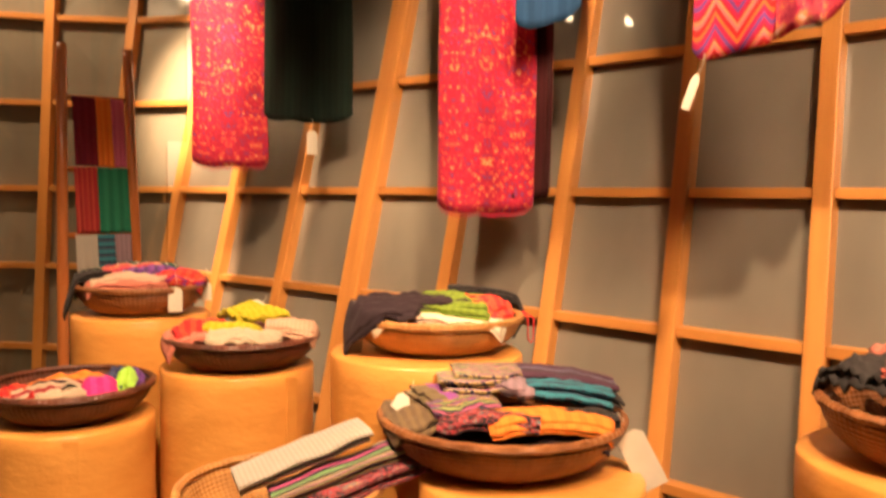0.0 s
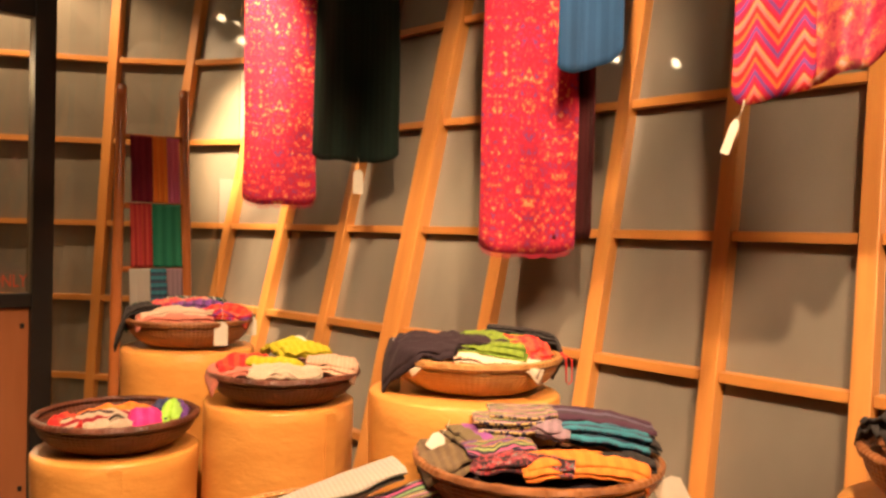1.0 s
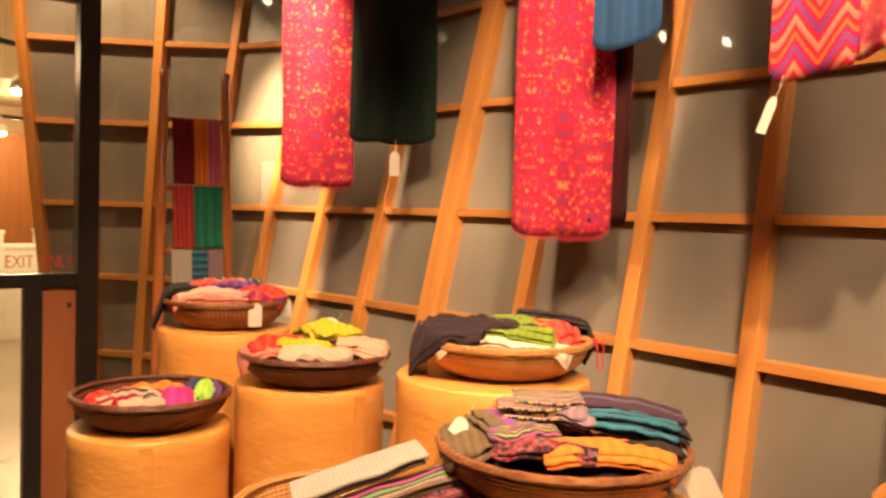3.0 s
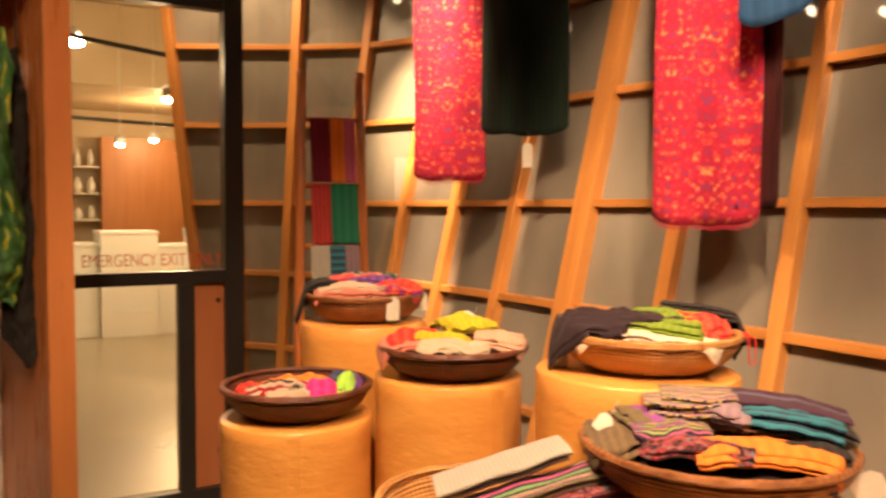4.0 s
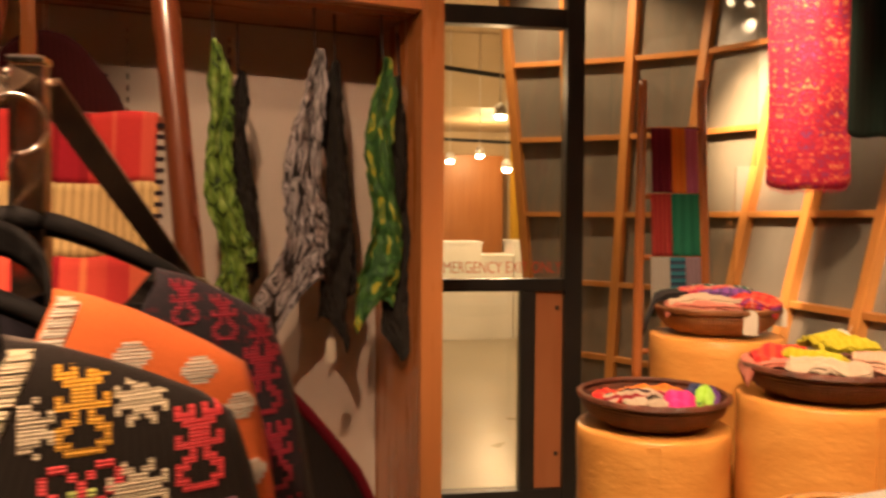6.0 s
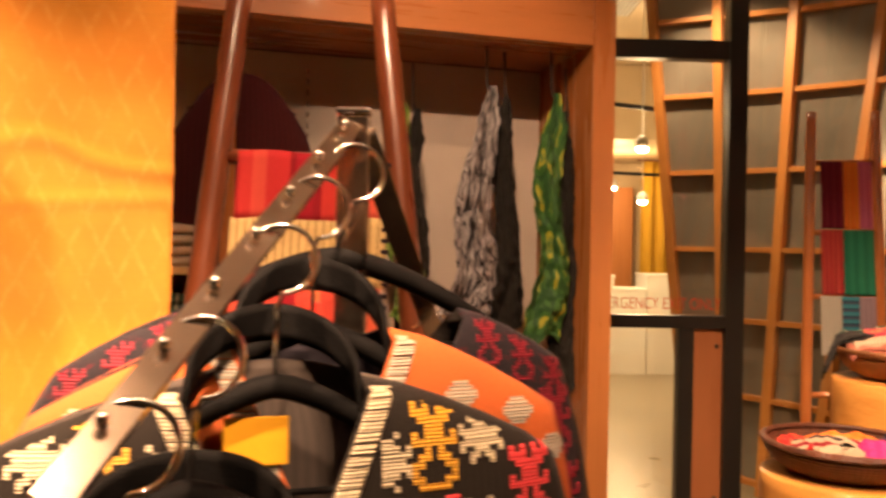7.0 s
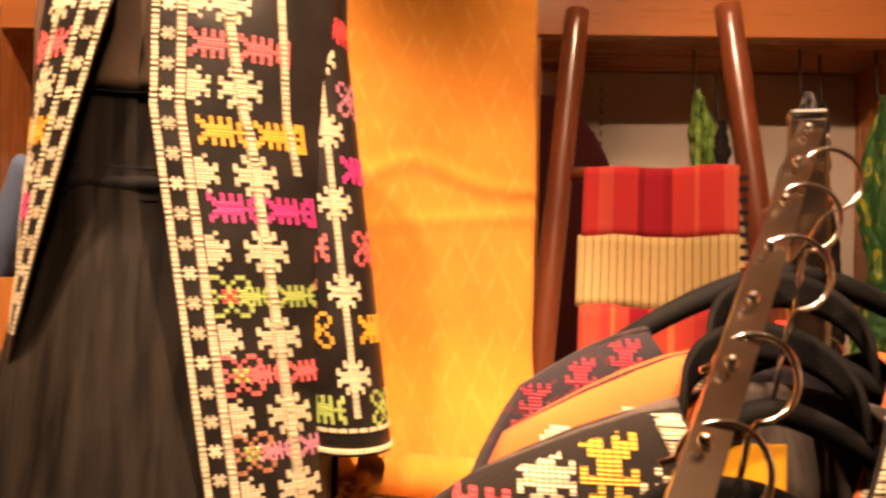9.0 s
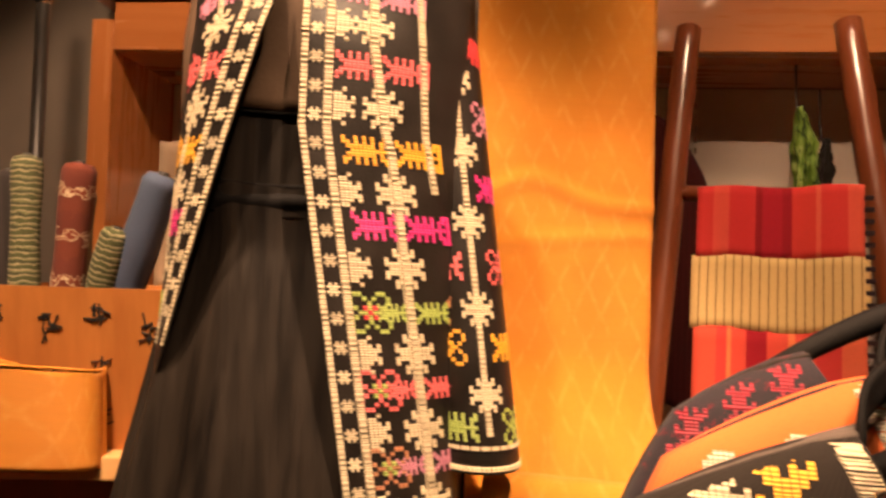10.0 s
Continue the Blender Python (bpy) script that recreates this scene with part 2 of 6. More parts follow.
def clear_glass():
    m = bpy.data.materials.new("clear_glass")
    m.use_nodes = True
    nt = m.node_tree
    nt.nodes.remove(nt.nodes["Principled BSDF"])
    out = nt.nodes["Material Output"]
    tr, gl, fr, mx = (nt.nodes.new(k) for k in ("ShaderNodeBsdfTransparent", "ShaderNodeBsdfGlossy", "ShaderNodeFresnel", "ShaderNodeMixShader"))
    tr.inputs[0].default_value = (0.93, 0.92, 0.88, 1)
    gl.inputs["Roughness"].default_value = 0.01
    fr.inputs[0].default_value = 1.5
    nt.links.new(fr.outputs[0], mx.inputs[0])
    nt.links.new(tr.outputs[0], mx.inputs[1])
    nt.links.new(gl.outputs[0], mx.inputs[2])
    nt.links.new(mx.outputs[0], out.inputs[0])
    return m


GLASS = clear_glass()


def bark_paper():
    m, nt, b = base("crinkled_paper", (0.62, 0.40, 0.17), 0.55)
    v = coords(nt, "Object", (1, 1, 2.2))
    n1, n2 = noise_out(nt, v, 5.0, 4), noise_out(nt, v, 26.0, 3, 0.6)
    c = ramp(nt, n1, ((0.3, (0.58, 0.245, 0.05)), (0.7, (0.70, 0.33, 0.08))), False)
    nt.links.new(c, b.inputs["Base Color"])
    b.inputs["Roughness"].default_value = 0.33
    bump(nt, b, math_node(nt, "ADD", math_node(nt, "MULTIPLY", n1, 0.8), math_node(nt, "MULTIPLY", n2, 0.6)), 0.36, 0.0110)
    return m


PAPER = bark_paper()


def wicker(name, dark, light):
    m, nt, b = base(name, light, 0.45)
    t = nt.nodes.new("ShaderNodeTexCoord")
    s = nt.nodes.new("ShaderNodeSeparateXYZ")
    nt.links.new(t.outputs["Object"], s.inputs[0])
    ang = math_node(nt, "ARCTAN2", s.outputs[1], s.outputs[0])
    r = math_node(nt, "SQRT", math_node(nt, "ADD", math_node(nt, "MULTIPLY", s.outputs[0], s.outputs[0]), math_node(nt, "MULTIPLY", s.outputs[1], s.outputs[1])))
    rings = math_node(nt, "SINE", math_node(nt, "MULTIPLY", math_node(nt, "ADD", r, s.outputs[2]), 520.0))
    spokes = math_node(nt, "SINE", math_node(nt, "MULTIPLY", ang, 90.0))
    h = math_node(nt, "ADD", rings, math_node(nt, "MULTIPLY", spokes, 0.5))
    n = noise_out(nt, t.outputs["Object"], 14.0, 3)
    c = ramp(nt, n, ((0.3, dark), (0.7, light)), False)
    c = mix(nt, math_node(nt, "MULTIPLY_ADD", rings, 0.18, 0.18), c, tuple(x * 0.35 for x in dark))
    nt.links.new(c, b.inputs["Base Color"])
    bump(nt, b, h, 0.5, 0.003)
    return m


DARK_WICKER = wicker("dark_lacquered_wicker", (0.055, 0.016, 0.009), (0.17, 0.05, 0.024))
RED_WICKER = wicker("reddish_wicker", (0.17, 0.06, 0.02), (0.36, 0.14, 0.045))
TAN_WICKER = wicker("tan_wicker", (0.38, 0.17, 0.05), (0.58, 0.29, 0.09))

R, O, K, MG, PU, CR = (0.50, 0.016, 0.022), (0.80, 0.22, 0.035), (0.72, 0.14, 0.14), (0.40, 0.012, 0.07), (0.16, 0.05, 0.22), (0.70, 0.55, 0.32)
RED_IKAT = ikat("red_ikat", ((0.30, (0.12, 0.06, 0.20)), (0.385, (0.20, 0.03, 0.14)), (0.42, (0.34, 0.008, 0.03)), (0.50, (0.40, 0.008, 0.035)), (0.56, (0.50, 0.014, 0.06)), (0.595, (0.62, 0.10, 0.03)), (0.635, (0.70, 0.27, 0.08)), (0.67, (0.68, 0.40, 0.26)), (0.71, (0.50, 0.08, 0.10)), (0.78, (0.34, 0.04, 0.14))), (0.048, 0.05), 60, smooth=True)
GREEN_CLOTH = stripes("dark_green_cloth", ((0.0, (0.005, 0.017, 0.013)), (0.5, (0.007, 0.022, 0.016))), 0.02)
BLUE_CLOTH = stripes("blue_cloth", ((0.0, (0.012, 0.055, 0.14)), (0.6, (0.016, 0.065, 0.16))), 0.03)
ZIG = zigzag("zigzag_cloth", ((0.0, R), (0.16, (0.62, 0.12, 0.03)), (0.28, MG), (0.45, PU), (0.58, MG), (0.72, R), (0.8, (0.6, 0.20, 0.10)), (0.9, K)))
PINK_IKAT = ikat("pink_ikat", ((0.0, MG), (0.44, (0.6, 0.06, 0.10)), (0.52, (0.65, 0.2, 0.08)), (0.6, (0.7, 0.35, 0.3))), (0.05, 0.05), 26)
LIME_BATIK = batik("lime_batik", ((0.0, (0.02, 0.05, 0.012)), (0.30, (0.14, 0.25, 0.04)), (0.46, (0.22, 0.36, 0.07)), (0.62, (0.34, 0.47, 0.14)), (0.78, (0.10, 0.19, 0.04))), (1.0, 0.6), 22, 0.45)
GREY_BATIK = batik("grey_batik", ((0.0, (0.02, 0.018, 0.02)), (0.32, (0.26, 0.24, 0.25)), (0.46, (0.46, 0.43, 0.44)), (0.58, (0.08, 0.075, 0.08)), (0.66, (0.40, 0.37, 0.38))), (1.0, 0.30), 27, 0.42)
OLIVE_BATIK = batik("olive_batik", ((0.0, (0.03, 0.10, 0.03)), (0.36, (0.06, 0.17, 0.04)), (0.58, (0.40, 0.40, 0.04)), (0.74, (0.10, 0.20, 0.05))), (1.0, 0.4), 20, 0.5)
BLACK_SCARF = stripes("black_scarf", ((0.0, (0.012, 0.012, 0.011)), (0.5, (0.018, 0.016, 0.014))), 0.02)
MAROON = stripes("maroon_cloth", ((0.0, (0.042, 0.003, 0.005)), (0.5, (0.055, 0.004, 0.007))), 0.02)
LADDER_RED = stripes("red_striped_weave", ((0.0, (0.52, 0.03, 0.03)), (0.10, (0.58, 0.07, 0.05)), (0.2, (0.50, 0.025, 0.03)), (0.36, (0.24, 0.004, 0.012)), (0.40, (0.34, 0.006, 0.02)), (0.52, (0.28, 0.004, 0.015)), (0.58, (0.54, 0.035, 0.03)), (0.72, (0.60, 0.10, 0.06)), (0.75, (0.52, 0.03, 0.03)), (0.9, (0.58, 0.08, 0.05))), 0.26)
LADDER_ORANGE = stripes("orange_striped_weave", ((0.0, (0.58, 0.07, 0.04)), (0.14, (0.52, 0.04, 0.035)), (0.20, (0.66, 0.16, 0.06)), (0.23, (0.56, 0.06, 0.04)), (0.32, (0.28, 0.004, 0.015)), (0.44, (0.56, 0.06, 0.04)), (0.56, (0.66, 0.18, 0.07)), (0.60, (0.56, 0.06, 0.04)), (0.72, (0.50, 0.035, 0.035)), (0.86, (0.62, 0.12, 0.06))), 0.26)
CREAM_STRIPE = stripes("cream_pinstripe", ((0.0, (0.62, 0.44, 0.19)), (0.86, (0.15, 0.09, 0.03))), 0.0135)


def amber_silk():
    m, nt, b = base("amber_silk", (0.6, 0.35, 0.06), 0.5)
    u, v, uv = uv_axes(nt)
    pu = math_node(nt, "PINGPONG", u, 0.022)
    pv = math_node(nt, "PINGPONG", v, 0.045)
    d = math_node(nt, "ABSOLUTE", math_node(nt, "SUBTRACT", math_node(nt, "ADD", math_node(nt, "DIVIDE", pu, 0.022), math_node(nt, "DIVIDE", pv, 0.045)), 1.0))
    line = ramp(nt, d, ((0.0, (1, 1, 1)), (0.30, (0, 0, 0))), False)
    fade = noise_out(nt, joined(nt, math_node(nt, "MULTIPLY", u, 60.0), math_node(nt, "MULTIPLY", v, 25.0)), 1.0, 3, 0.7)
    line = math_node(nt, "MULTIPLY", line, ramp(nt, fade, ((0.42, (0, 0, 0)), (0.62, (1, 1, 1))), False))
    n = noise_out(nt, uv, 8.0, 4)
    c = ramp(nt, n, ((0.3, (0.52, 0.182, 0.018)), (0.7, (0.64, 0.258, 0.032))), False)
    slub = noise_out(nt, joined(nt, math_node(nt, "MULTIPLY", u, 4.0), math_node(nt, "MULTIPLY", v, 300.0)), 1.0, 2)
    c = mix(nt, math_node(nt, "MULTIPLY", slub, 0.38), c, (0.40, 0.18, 0.02))
    c = mix(nt, math_node(nt, "MULTIPLY", line, 0.17), c, (0.80, 0.54, 0.18))
    nt.links.new(c, b.inputs["Base Color"])
    b.inputs["Sheen Weight"].default_value = 0.04
    weave(nt, b, u, v, 0.0024, 0.5)
    return m


AMBER = amber_silk()
CURTAIN = stripes("yellow_curtain", ((0.0, (0.62, 0.36, 0.035)), (0.5, (0.66, 0.40, 0.045))), 0.05)


# ---------- mesh helpers ----------
def thing(name, label, category, group="", at=(0, 0, 0), turn=0.0, kind=""):
    ob = new(name)
    ob.empty_display_size = 0.05
    ob.matrix_world = pose(*at, 0, 0, turn)
    return tagged(ob, label, category, group, kind)


def part(name, bm, material, parent=None, label="", smooth=False):
    me = bpy.data.meshes.new(name)
    bm.normal_update()
    if smooth:
        for f in bm.faces:
            f.smooth = True
    bm.to_mesh(me)
    bm.free()
    me.materials.append(material)
    ob = new(name, me)
    if parent is not None:
        ob.parent = parent
    if label:
        ob["label"] = label
    return ob


def add_box(bm, lo, hi, bevel=0.0):
    m = Matrix.LocRotScale([(a + b) / 2 for a, b in zip(lo, hi)], None, [abs(b - a) for a, b in zip(lo, hi)])
    vs = bmesh.ops.create_cube(bm, size=1.0, matrix=m)["verts"]
    if bevel:
        es = list({e for v in vs for e in v.link_edges})
        bmesh.ops.bevel(bm, geom=es, offset=bevel, segments=2, affect="EDGES", profile=0.6)
    return vs


def box_part(name, lo, hi, material, parent=None, label="", bevel=0.003):
    bm = bmesh.new()
    add_box(bm, lo, hi, bevel)
    return part(name, bm, material, parent, label)


def beam(name, a, b, w, d, out, material, parent, label=""):
    """A bevelled bar from a to b, w wide and d deep along out."""
    a, b, out = Vector(a), Vector(b), Vector(out)
    z = (b - a).normalized()
    y = (out - z * out.dot(z)).normalized()
    x = y.cross(z)
    bm = bmesh.new()
    add_box(bm, (-w / 2, -d / 2, 0), (w / 2, d / 2, (b - a).length), min(w, d) * 0.08)
    ob = part(name, bm, material, parent, label)
    rot = Matrix((x, y, z)).transposed().to_4x4()
    ob.matrix_local = Matrix.Translation(a) @ rot
    return ob


def tube(name, points, radius, material, parent, label="", sides=12, taper=None):
    """A round bar swept through points."""
    bm = bmesh.new()
    pts = [Vector(p) for p in points]
    rings = []
    up = Vector((0.13, 0.31, 0.94)).normalized()
    for k, p in enumerate(pts):
        d = (pts[min(k + 1, len(pts) - 1)] - pts[max(k - 1, 0)]).normalized()
        x = d.cross(up).normalized()
        y = d.cross(x)
        r = radius if taper is None else taper(k / (len(pts) - 1)) * radius
        rings.append([bm.verts.new(p + r * (math.cos(t) * x + math.sin(t) * y)) for t in (2 * math.pi * j / sides for j in range(sides))])
    for r0, r1 in zip(rings, rings[1:]):
        for j in range(sides):
            bm.faces.new((r0[j], r0[(j + 1) % sides], r1[(j + 1) % sides], r1[j]))
    bm.faces.new(rings[0][::-1])
    bm.faces.new(rings[-1])
    bmesh.ops.recalc_face_normals(bm, faces=bm.faces)
    return part(name, bm, material, parent, label, True)


def lathe(name, profile, material, parent=None, label="", sides=48, wobble=0.0):
    """A turned body from (radius, z) pairs."""
    bm = bmesh.new()
    rings = []
    for r, z in profile:
        rings.append([bm.verts.new((r * math.cos(t) * (1 + wobble * noise.noise((3 * math.cos(t), 3 * math.sin(t), 4 * z))),
                                    r * math.sin(t) * (1 + wobble * noise.noise((3 * math.cos(t), 3 * math.sin(t), 4 * z))), z))
                      for t in (2 * math.pi * j / sides for j in range(sides))])
    for r0, r1 in zip(rings, rings[1:]):
        for j in range(sides):
            bm.faces.new((r0[j], r0[(j + 1) % sides], r1[(j + 1) % sides], r1[j]))
    bm.faces.new(rings[0][::-1])
    bm.faces.new(rings[-1])
    return part(name, bm, material, parent, label, True)


def sheet(name, shape, size, steps, material, parent=None, label="", thick=0.003, closed=False):
    """A cloth whose shape(u, v), u and v in 0..1, gives places; its texture runs in metres by size."""
    nu, nv = steps
    me = bpy.data.meshes.new(name)
    verts = [tuple(shape(i / nu, j / nv)) for j in range(nv + 1) for i in range(nu + 1)]
    faces = [(j * (nu + 1) + i, j * (nu + 1) + i + 1, (j + 1) * (nu + 1) + i + 1, (j + 1) * (nu + 1) + i) for j in range(nv) for i in range(nu)]
    me.from_pydata(verts, [], faces)
    layer = me.uv_layers.new(name="UVMap")
    for loop in me.loops:
        j, i = divmod(loop.vertex_index, nu + 1)
        layer.data[loop.index].uv = (i / nu * size[0], j / nv * size[1])
    me.polygons.foreach_set("use_smooth", [True] * len(faces))
    me.materials.append(material)
    ob = new(name, me)
    if parent is not None:
        ob.parent = parent
    if label:
        ob["label"] = label
    if thick:
        s = ob.modifiers.new("thickness", "SOLIDIFY")
        s.thickness, s.offset = thick, 0.0
    return ob


# ---------- structure: lattice wall ----------
NODES = [((2.00, -2.50), (0.25, 0)), ((2.01, -1.70), (0.25, 0)), ((2.02, -1.30), (0.25, 0)), ((2.03, -0.90), (0.25, 0)), ((2.04, -0.50), (0.25, 0)), ((2.05, -0.10), (0.25, 0)),
         ((2.05, 0.29), (0.25, 0.07)), ((2.05, 0.69), (0.25, 0.07)), ((2.05, 1.08), (0.25, 0.064)), ((2.05, 1.49), (0.25, 0.035)), ((2.01, 1.91), (0.25, 0.02)),
         ((1.96, 2.33), (0.25, 0.02)), ((1.93, 2.75), (0.25, 0.02)), ((1.885, 3.16), (0.25, 0.02)), ((1.85, 3.575), (0.22, 0.02)), ((1.72, 3.93), (0.15, 0.04)),
         ((1.52, 4.20), (0.06, 0.02)), ((1.32, 4.40), (-0.03, 0.0)), ((1.12, 4.55), (-0.10, 0.0))]
ROWS_Z = (0.06, 0.50, 0.90, 1.28, 1.70, 2.12, 2.54, 3.00)
MAIN = {0, 5, 11}


def lattice_point(k, z, back=0.0):
    (x, y), (lx, ly) = NODES[k]
    o = Vector((lx, ly, 0)) * (z - 0.9)
    p, q = NODES[max(k - 1, 0)][0], NODES[min(k + 1, len(NODES) - 1)][0]
    along = Vector((q[0] - p[0], q[1] - p[1], 0)).normalized()
    out = Vector((along.y, -along.x, 0))
    return Vector((x, y, z)) + o + out * back, out


def build_lattice():
    wall = thing("wall_lattice", "leaning glazed wall with orange pine lattice bars", "window wall", kind="structure")
    for k in range(len(NODES)):
        w = 0.088 if k in MAIN else 0.05
        a, out = lattice_point(k, 0.0)
        b, _ = lattice_point(k, 3.02)
        beam("mullion", a, b, w, 0.09 if k in MAIN else 0.07, out, PINE, wall)
    for k in range(len(NODES) - 1):
        for r, z in enumerate(ROWS_Z):
            a, out = lattice_point(k, z)
            b, _ = lattice_point(k + 1, z)
            d = (b - a).normalized()
            wa = 0.046 if k in MAIN else 0.027
            wb = 0.046 if k + 1 in MAIN else 0.027
            beam("transom", a + d * wa, b - d * wb, 0.055, 0.028, Vector((0, 0, 1)), PINE, wall)
            if r == len(ROWS_Z) - 1:
                continue
            z1 = ROWS_Z[r + 1]
            quad = [lattice_point(kk, zz, 0.012)[0] for kk, zz in ((k, z), (k + 1, z), (k + 1, z1), (k, z1))]
            bm = bmesh.new()
            c = sum(quad, Vector()) / 4
            front = [bm.verts.new(c + (p - c) * 0.995) for p in quad]
            rear = [bm.verts.new(v.co + out * 0.008) for v in front]
            bm.faces.new(front[::-1])
            bm.faces.new(rear)
            for i in range(4):
                j = (i + 1) % 4
                bm.faces.new((front[i], front[j], rear[j], rear[i]))
            bmesh.ops.recalc_face_normals(bm, faces=bm.faces)
            part("pane", bm, FILM, wall)


# ---------- structure: room shell ----------
def shell():
    f = box_part("floor", (-3.3, -2.6, -0.1), (2.4, 3.40, 0.0), FLOOR_M, None, bevel=0)
    tagged(f, "dark polished shop floor", "floor", kind="structure")
    f = box_part("floor_far", (-3.3, 3.40, -0.1), (4.0, 12.0, 0.0), FAR_FLOOR, None, bevel=0)
    tagged(f, "pale polished concrete floor beyond the door", "floor", kind="structure")
    # unseen ceiling, added to shut out the world light
    c = box_part("ceiling", (-3.3, -2.6, 3.02), (3.0, 3.52, 3.12), CEILING_M, None, bevel=0)
    tagged(c, "unseen pale shop ceiling, added to close the room", "ceiling", kind="structure")
    c = box_part("ceiling_far", (-3.3, 3.53, 3.25), (4.0, 12.0, 3.35), HALL_M, None, bevel=0)
    tagged(c, "pale ceiling of the hall beyond the door", "ceiling", kind="structure")
    # the south and west walls are unseen too, added to bound the light
    for name, lo, hi, m, lab in (("wall_south", (-3.3, -2.7, 0), (2.6, -2.6, 3.02), WALL_M, "unseen grey brown wall, added to close the room"),
                                 ("wall_west", (-3.4, -2.7, 0), (-3.3, 12.0, 3.3), WALL_M, "unseen grey brown side wall, added to close the room"),
                                 ("wall_far", (-3.3, 11.0, 0), (4.0, 11.15, 3.3), HALL_M, "cream wall at the end of the hall"),
                                 ("wall_far_east", (3.9, 3.5, 0), (4.0, 11.0, 3.3), HALL_M, "cream side wall of the hall")):
        w = box_part(name, lo, hi, m, None, bevel=0)
        tagged(w, lab, "wall", kind="structure")
    # the wall that carries the cabinet
    w = box_part("wall_cabinet", (-3.6, 0.47, 0), (-0.001, 0.55, 3.02), WALL_M, None, bevel=0)
    w.matrix_world = pose(0.32, 2.65, 0, 0, 0, 15.06)
    tagged(w, "grey brown wall behind the wooden cabinet", "wall", kind="structure")


def text_part(name, words, size, material, parent, m, depth=0.0006, align="LEFT"):
    cu = bpy.data.curves.new(name, "FONT")
    cu.body, cu.size, cu.extrude, cu.align_x = words, size, depth, align
    ob = bpy.data.objects.new(name, cu)
    scene.collection.objects.link(ob)
    bpy.context.view_layer.update()
    me = bpy.data.meshes.new_from_object(ob.evaluated_get(bpy.context.evaluated_depsgraph_get()))
    bpy.data.objects.remove(ob)
    me.materials.append(material)
    ob = new(name, me)
    ob.parent = parent
    ob.matrix_local = m
    return ob


def build_door():
    d = thing("door_1", "black steel framed glass emergency door, closed", "door", at=(0, 3.47, 0), kind="structure")
    S = BLACK_STEEL
    box_part("post", (0.985, -0.035, 0), (1.065, 0.045, 3.02), S, d)
    box_part("post", (0.25, -0.03, 0), (0.31, 0.04, 3.02), S, d)
    box_part("post", (0.79, -0.03, 0.055), (0.855, 0.035, 0.935), S, d)
    box_part("middle_rail", (0.31, -0.032, 0.935), (0.985, 0.037, 0.99), S, d)
    box_part("top_rail", (0.31, -0.03, 2.085), (0.985, 0.04, 2.165), S, d)
    box_part("sill", (0.31, -0.03, 0.0), (0.985, 0.04, 0.055), S, d)
    p = box_part("kick_panel", (0.857, -0.012, 0.057), (0.983, 0.015, 0.933), wood("panel_red_wood", (0.28, 0.09, 0.03), (0.36, 0.13, 0.05), 0.4), d, "reddish wooden panel")
    for z in (0.2, 0.85):
        box_part("screw_plate", (0.95, -0.016, z), (0.965, -0.0125, z + 0.02), S, p)
    for lo, hi in (((0.312, 0, 0.992), (0.983, 0.006, 2.083)), ((0.312, 0, 2.167), (0.983, 0.006, 3.0)), ((0.312, 0, 0.057), (0.788, 0.006, 0.933)),
                   ((1.067, 0, 0.02), (1.80, 0.006, 1.50)), ((1.067, 0, 1.50), (1.90, 0.006, 3.0))):
        g = box_part("pane", lo, hi, GLASS, d, bevel=0)
        g.visible_shadow = False
    text_part("lettering", "EMERGENCY EXIT ONLY", 0.072, LETTER_M, d, Matrix.Translation((0.42, -0.004, 1.015)) @ pose(0, 0, 0, 90, 0, 0) @ Matrix.Diagonal((0.70, 1, 1, 1)))


def build_cabinet():
    c = thing("cabinet", "tall open fronted wooden display cabinet with deep header", "cabinet", at=(0.32, 2.65, 0), turn=15.06)
    W = CABINET_WOOD
    box_part("side_panel", (-0.078, 0, 0), (0, 0.46, 2.08), CABINET_UPRIGHT, c)
    box_part("side_panel", (-2.86, 0, 0), (-2.79, 0.46, 2.02), CABINET_UPRIGHT, c)
    box_part("header", (-2.79, 0.002, 1.925), (-0.08, 0.03, 2.078), W, c)
    box_part("soffit", (-2.79, 0.032, 1.925), (-0.08, 0.44, 1.95), W, c)
    for k in range(3):
        box_part("fascia", (-2.86 + k * 0.954, -0.02, 2.084), (-2.86 + (k + 1) * 0.954 - 0.004, 0.46, 3.0), W, c)
    box_part("divider", (-1.24, 0.02, 0.1), (-1.20, 0.44, 1.923), CABINET_UPRIGHT, c)
    b = box_part("back_panel", (-2.79, 0.442, 0.0), (-0.08, 0.46, 1.923), BACK_M, c, "pale painted back panel")
    for x in (-0.62, -0.95):
        bm = bmesh.new()
        for k in range(34):
            add_box(bm, (x - 0.004, 0.437, 0.6 + k * 0.038), (x + 0.004, 0.4415, 0.62 + k * 0.038))
        part("slot_strip", bm, CHROME, b, "slotted steel shelf strip")
    box_part("plinth", (-2.79, 0.03, 0.0), (-0.08, 0.44, 0.1), W, c)
    for z in (0.45, 0.72, 0.99, 1.19):
        box_part("shelf", (-2.788, 0.03, z - 0.022), (-1.242, 0.44, z), wood("shelf_wood", (0.45, 0.24, 0.09), (0.6, 0.36, 0.15), 0.4, 0), c)
    return c


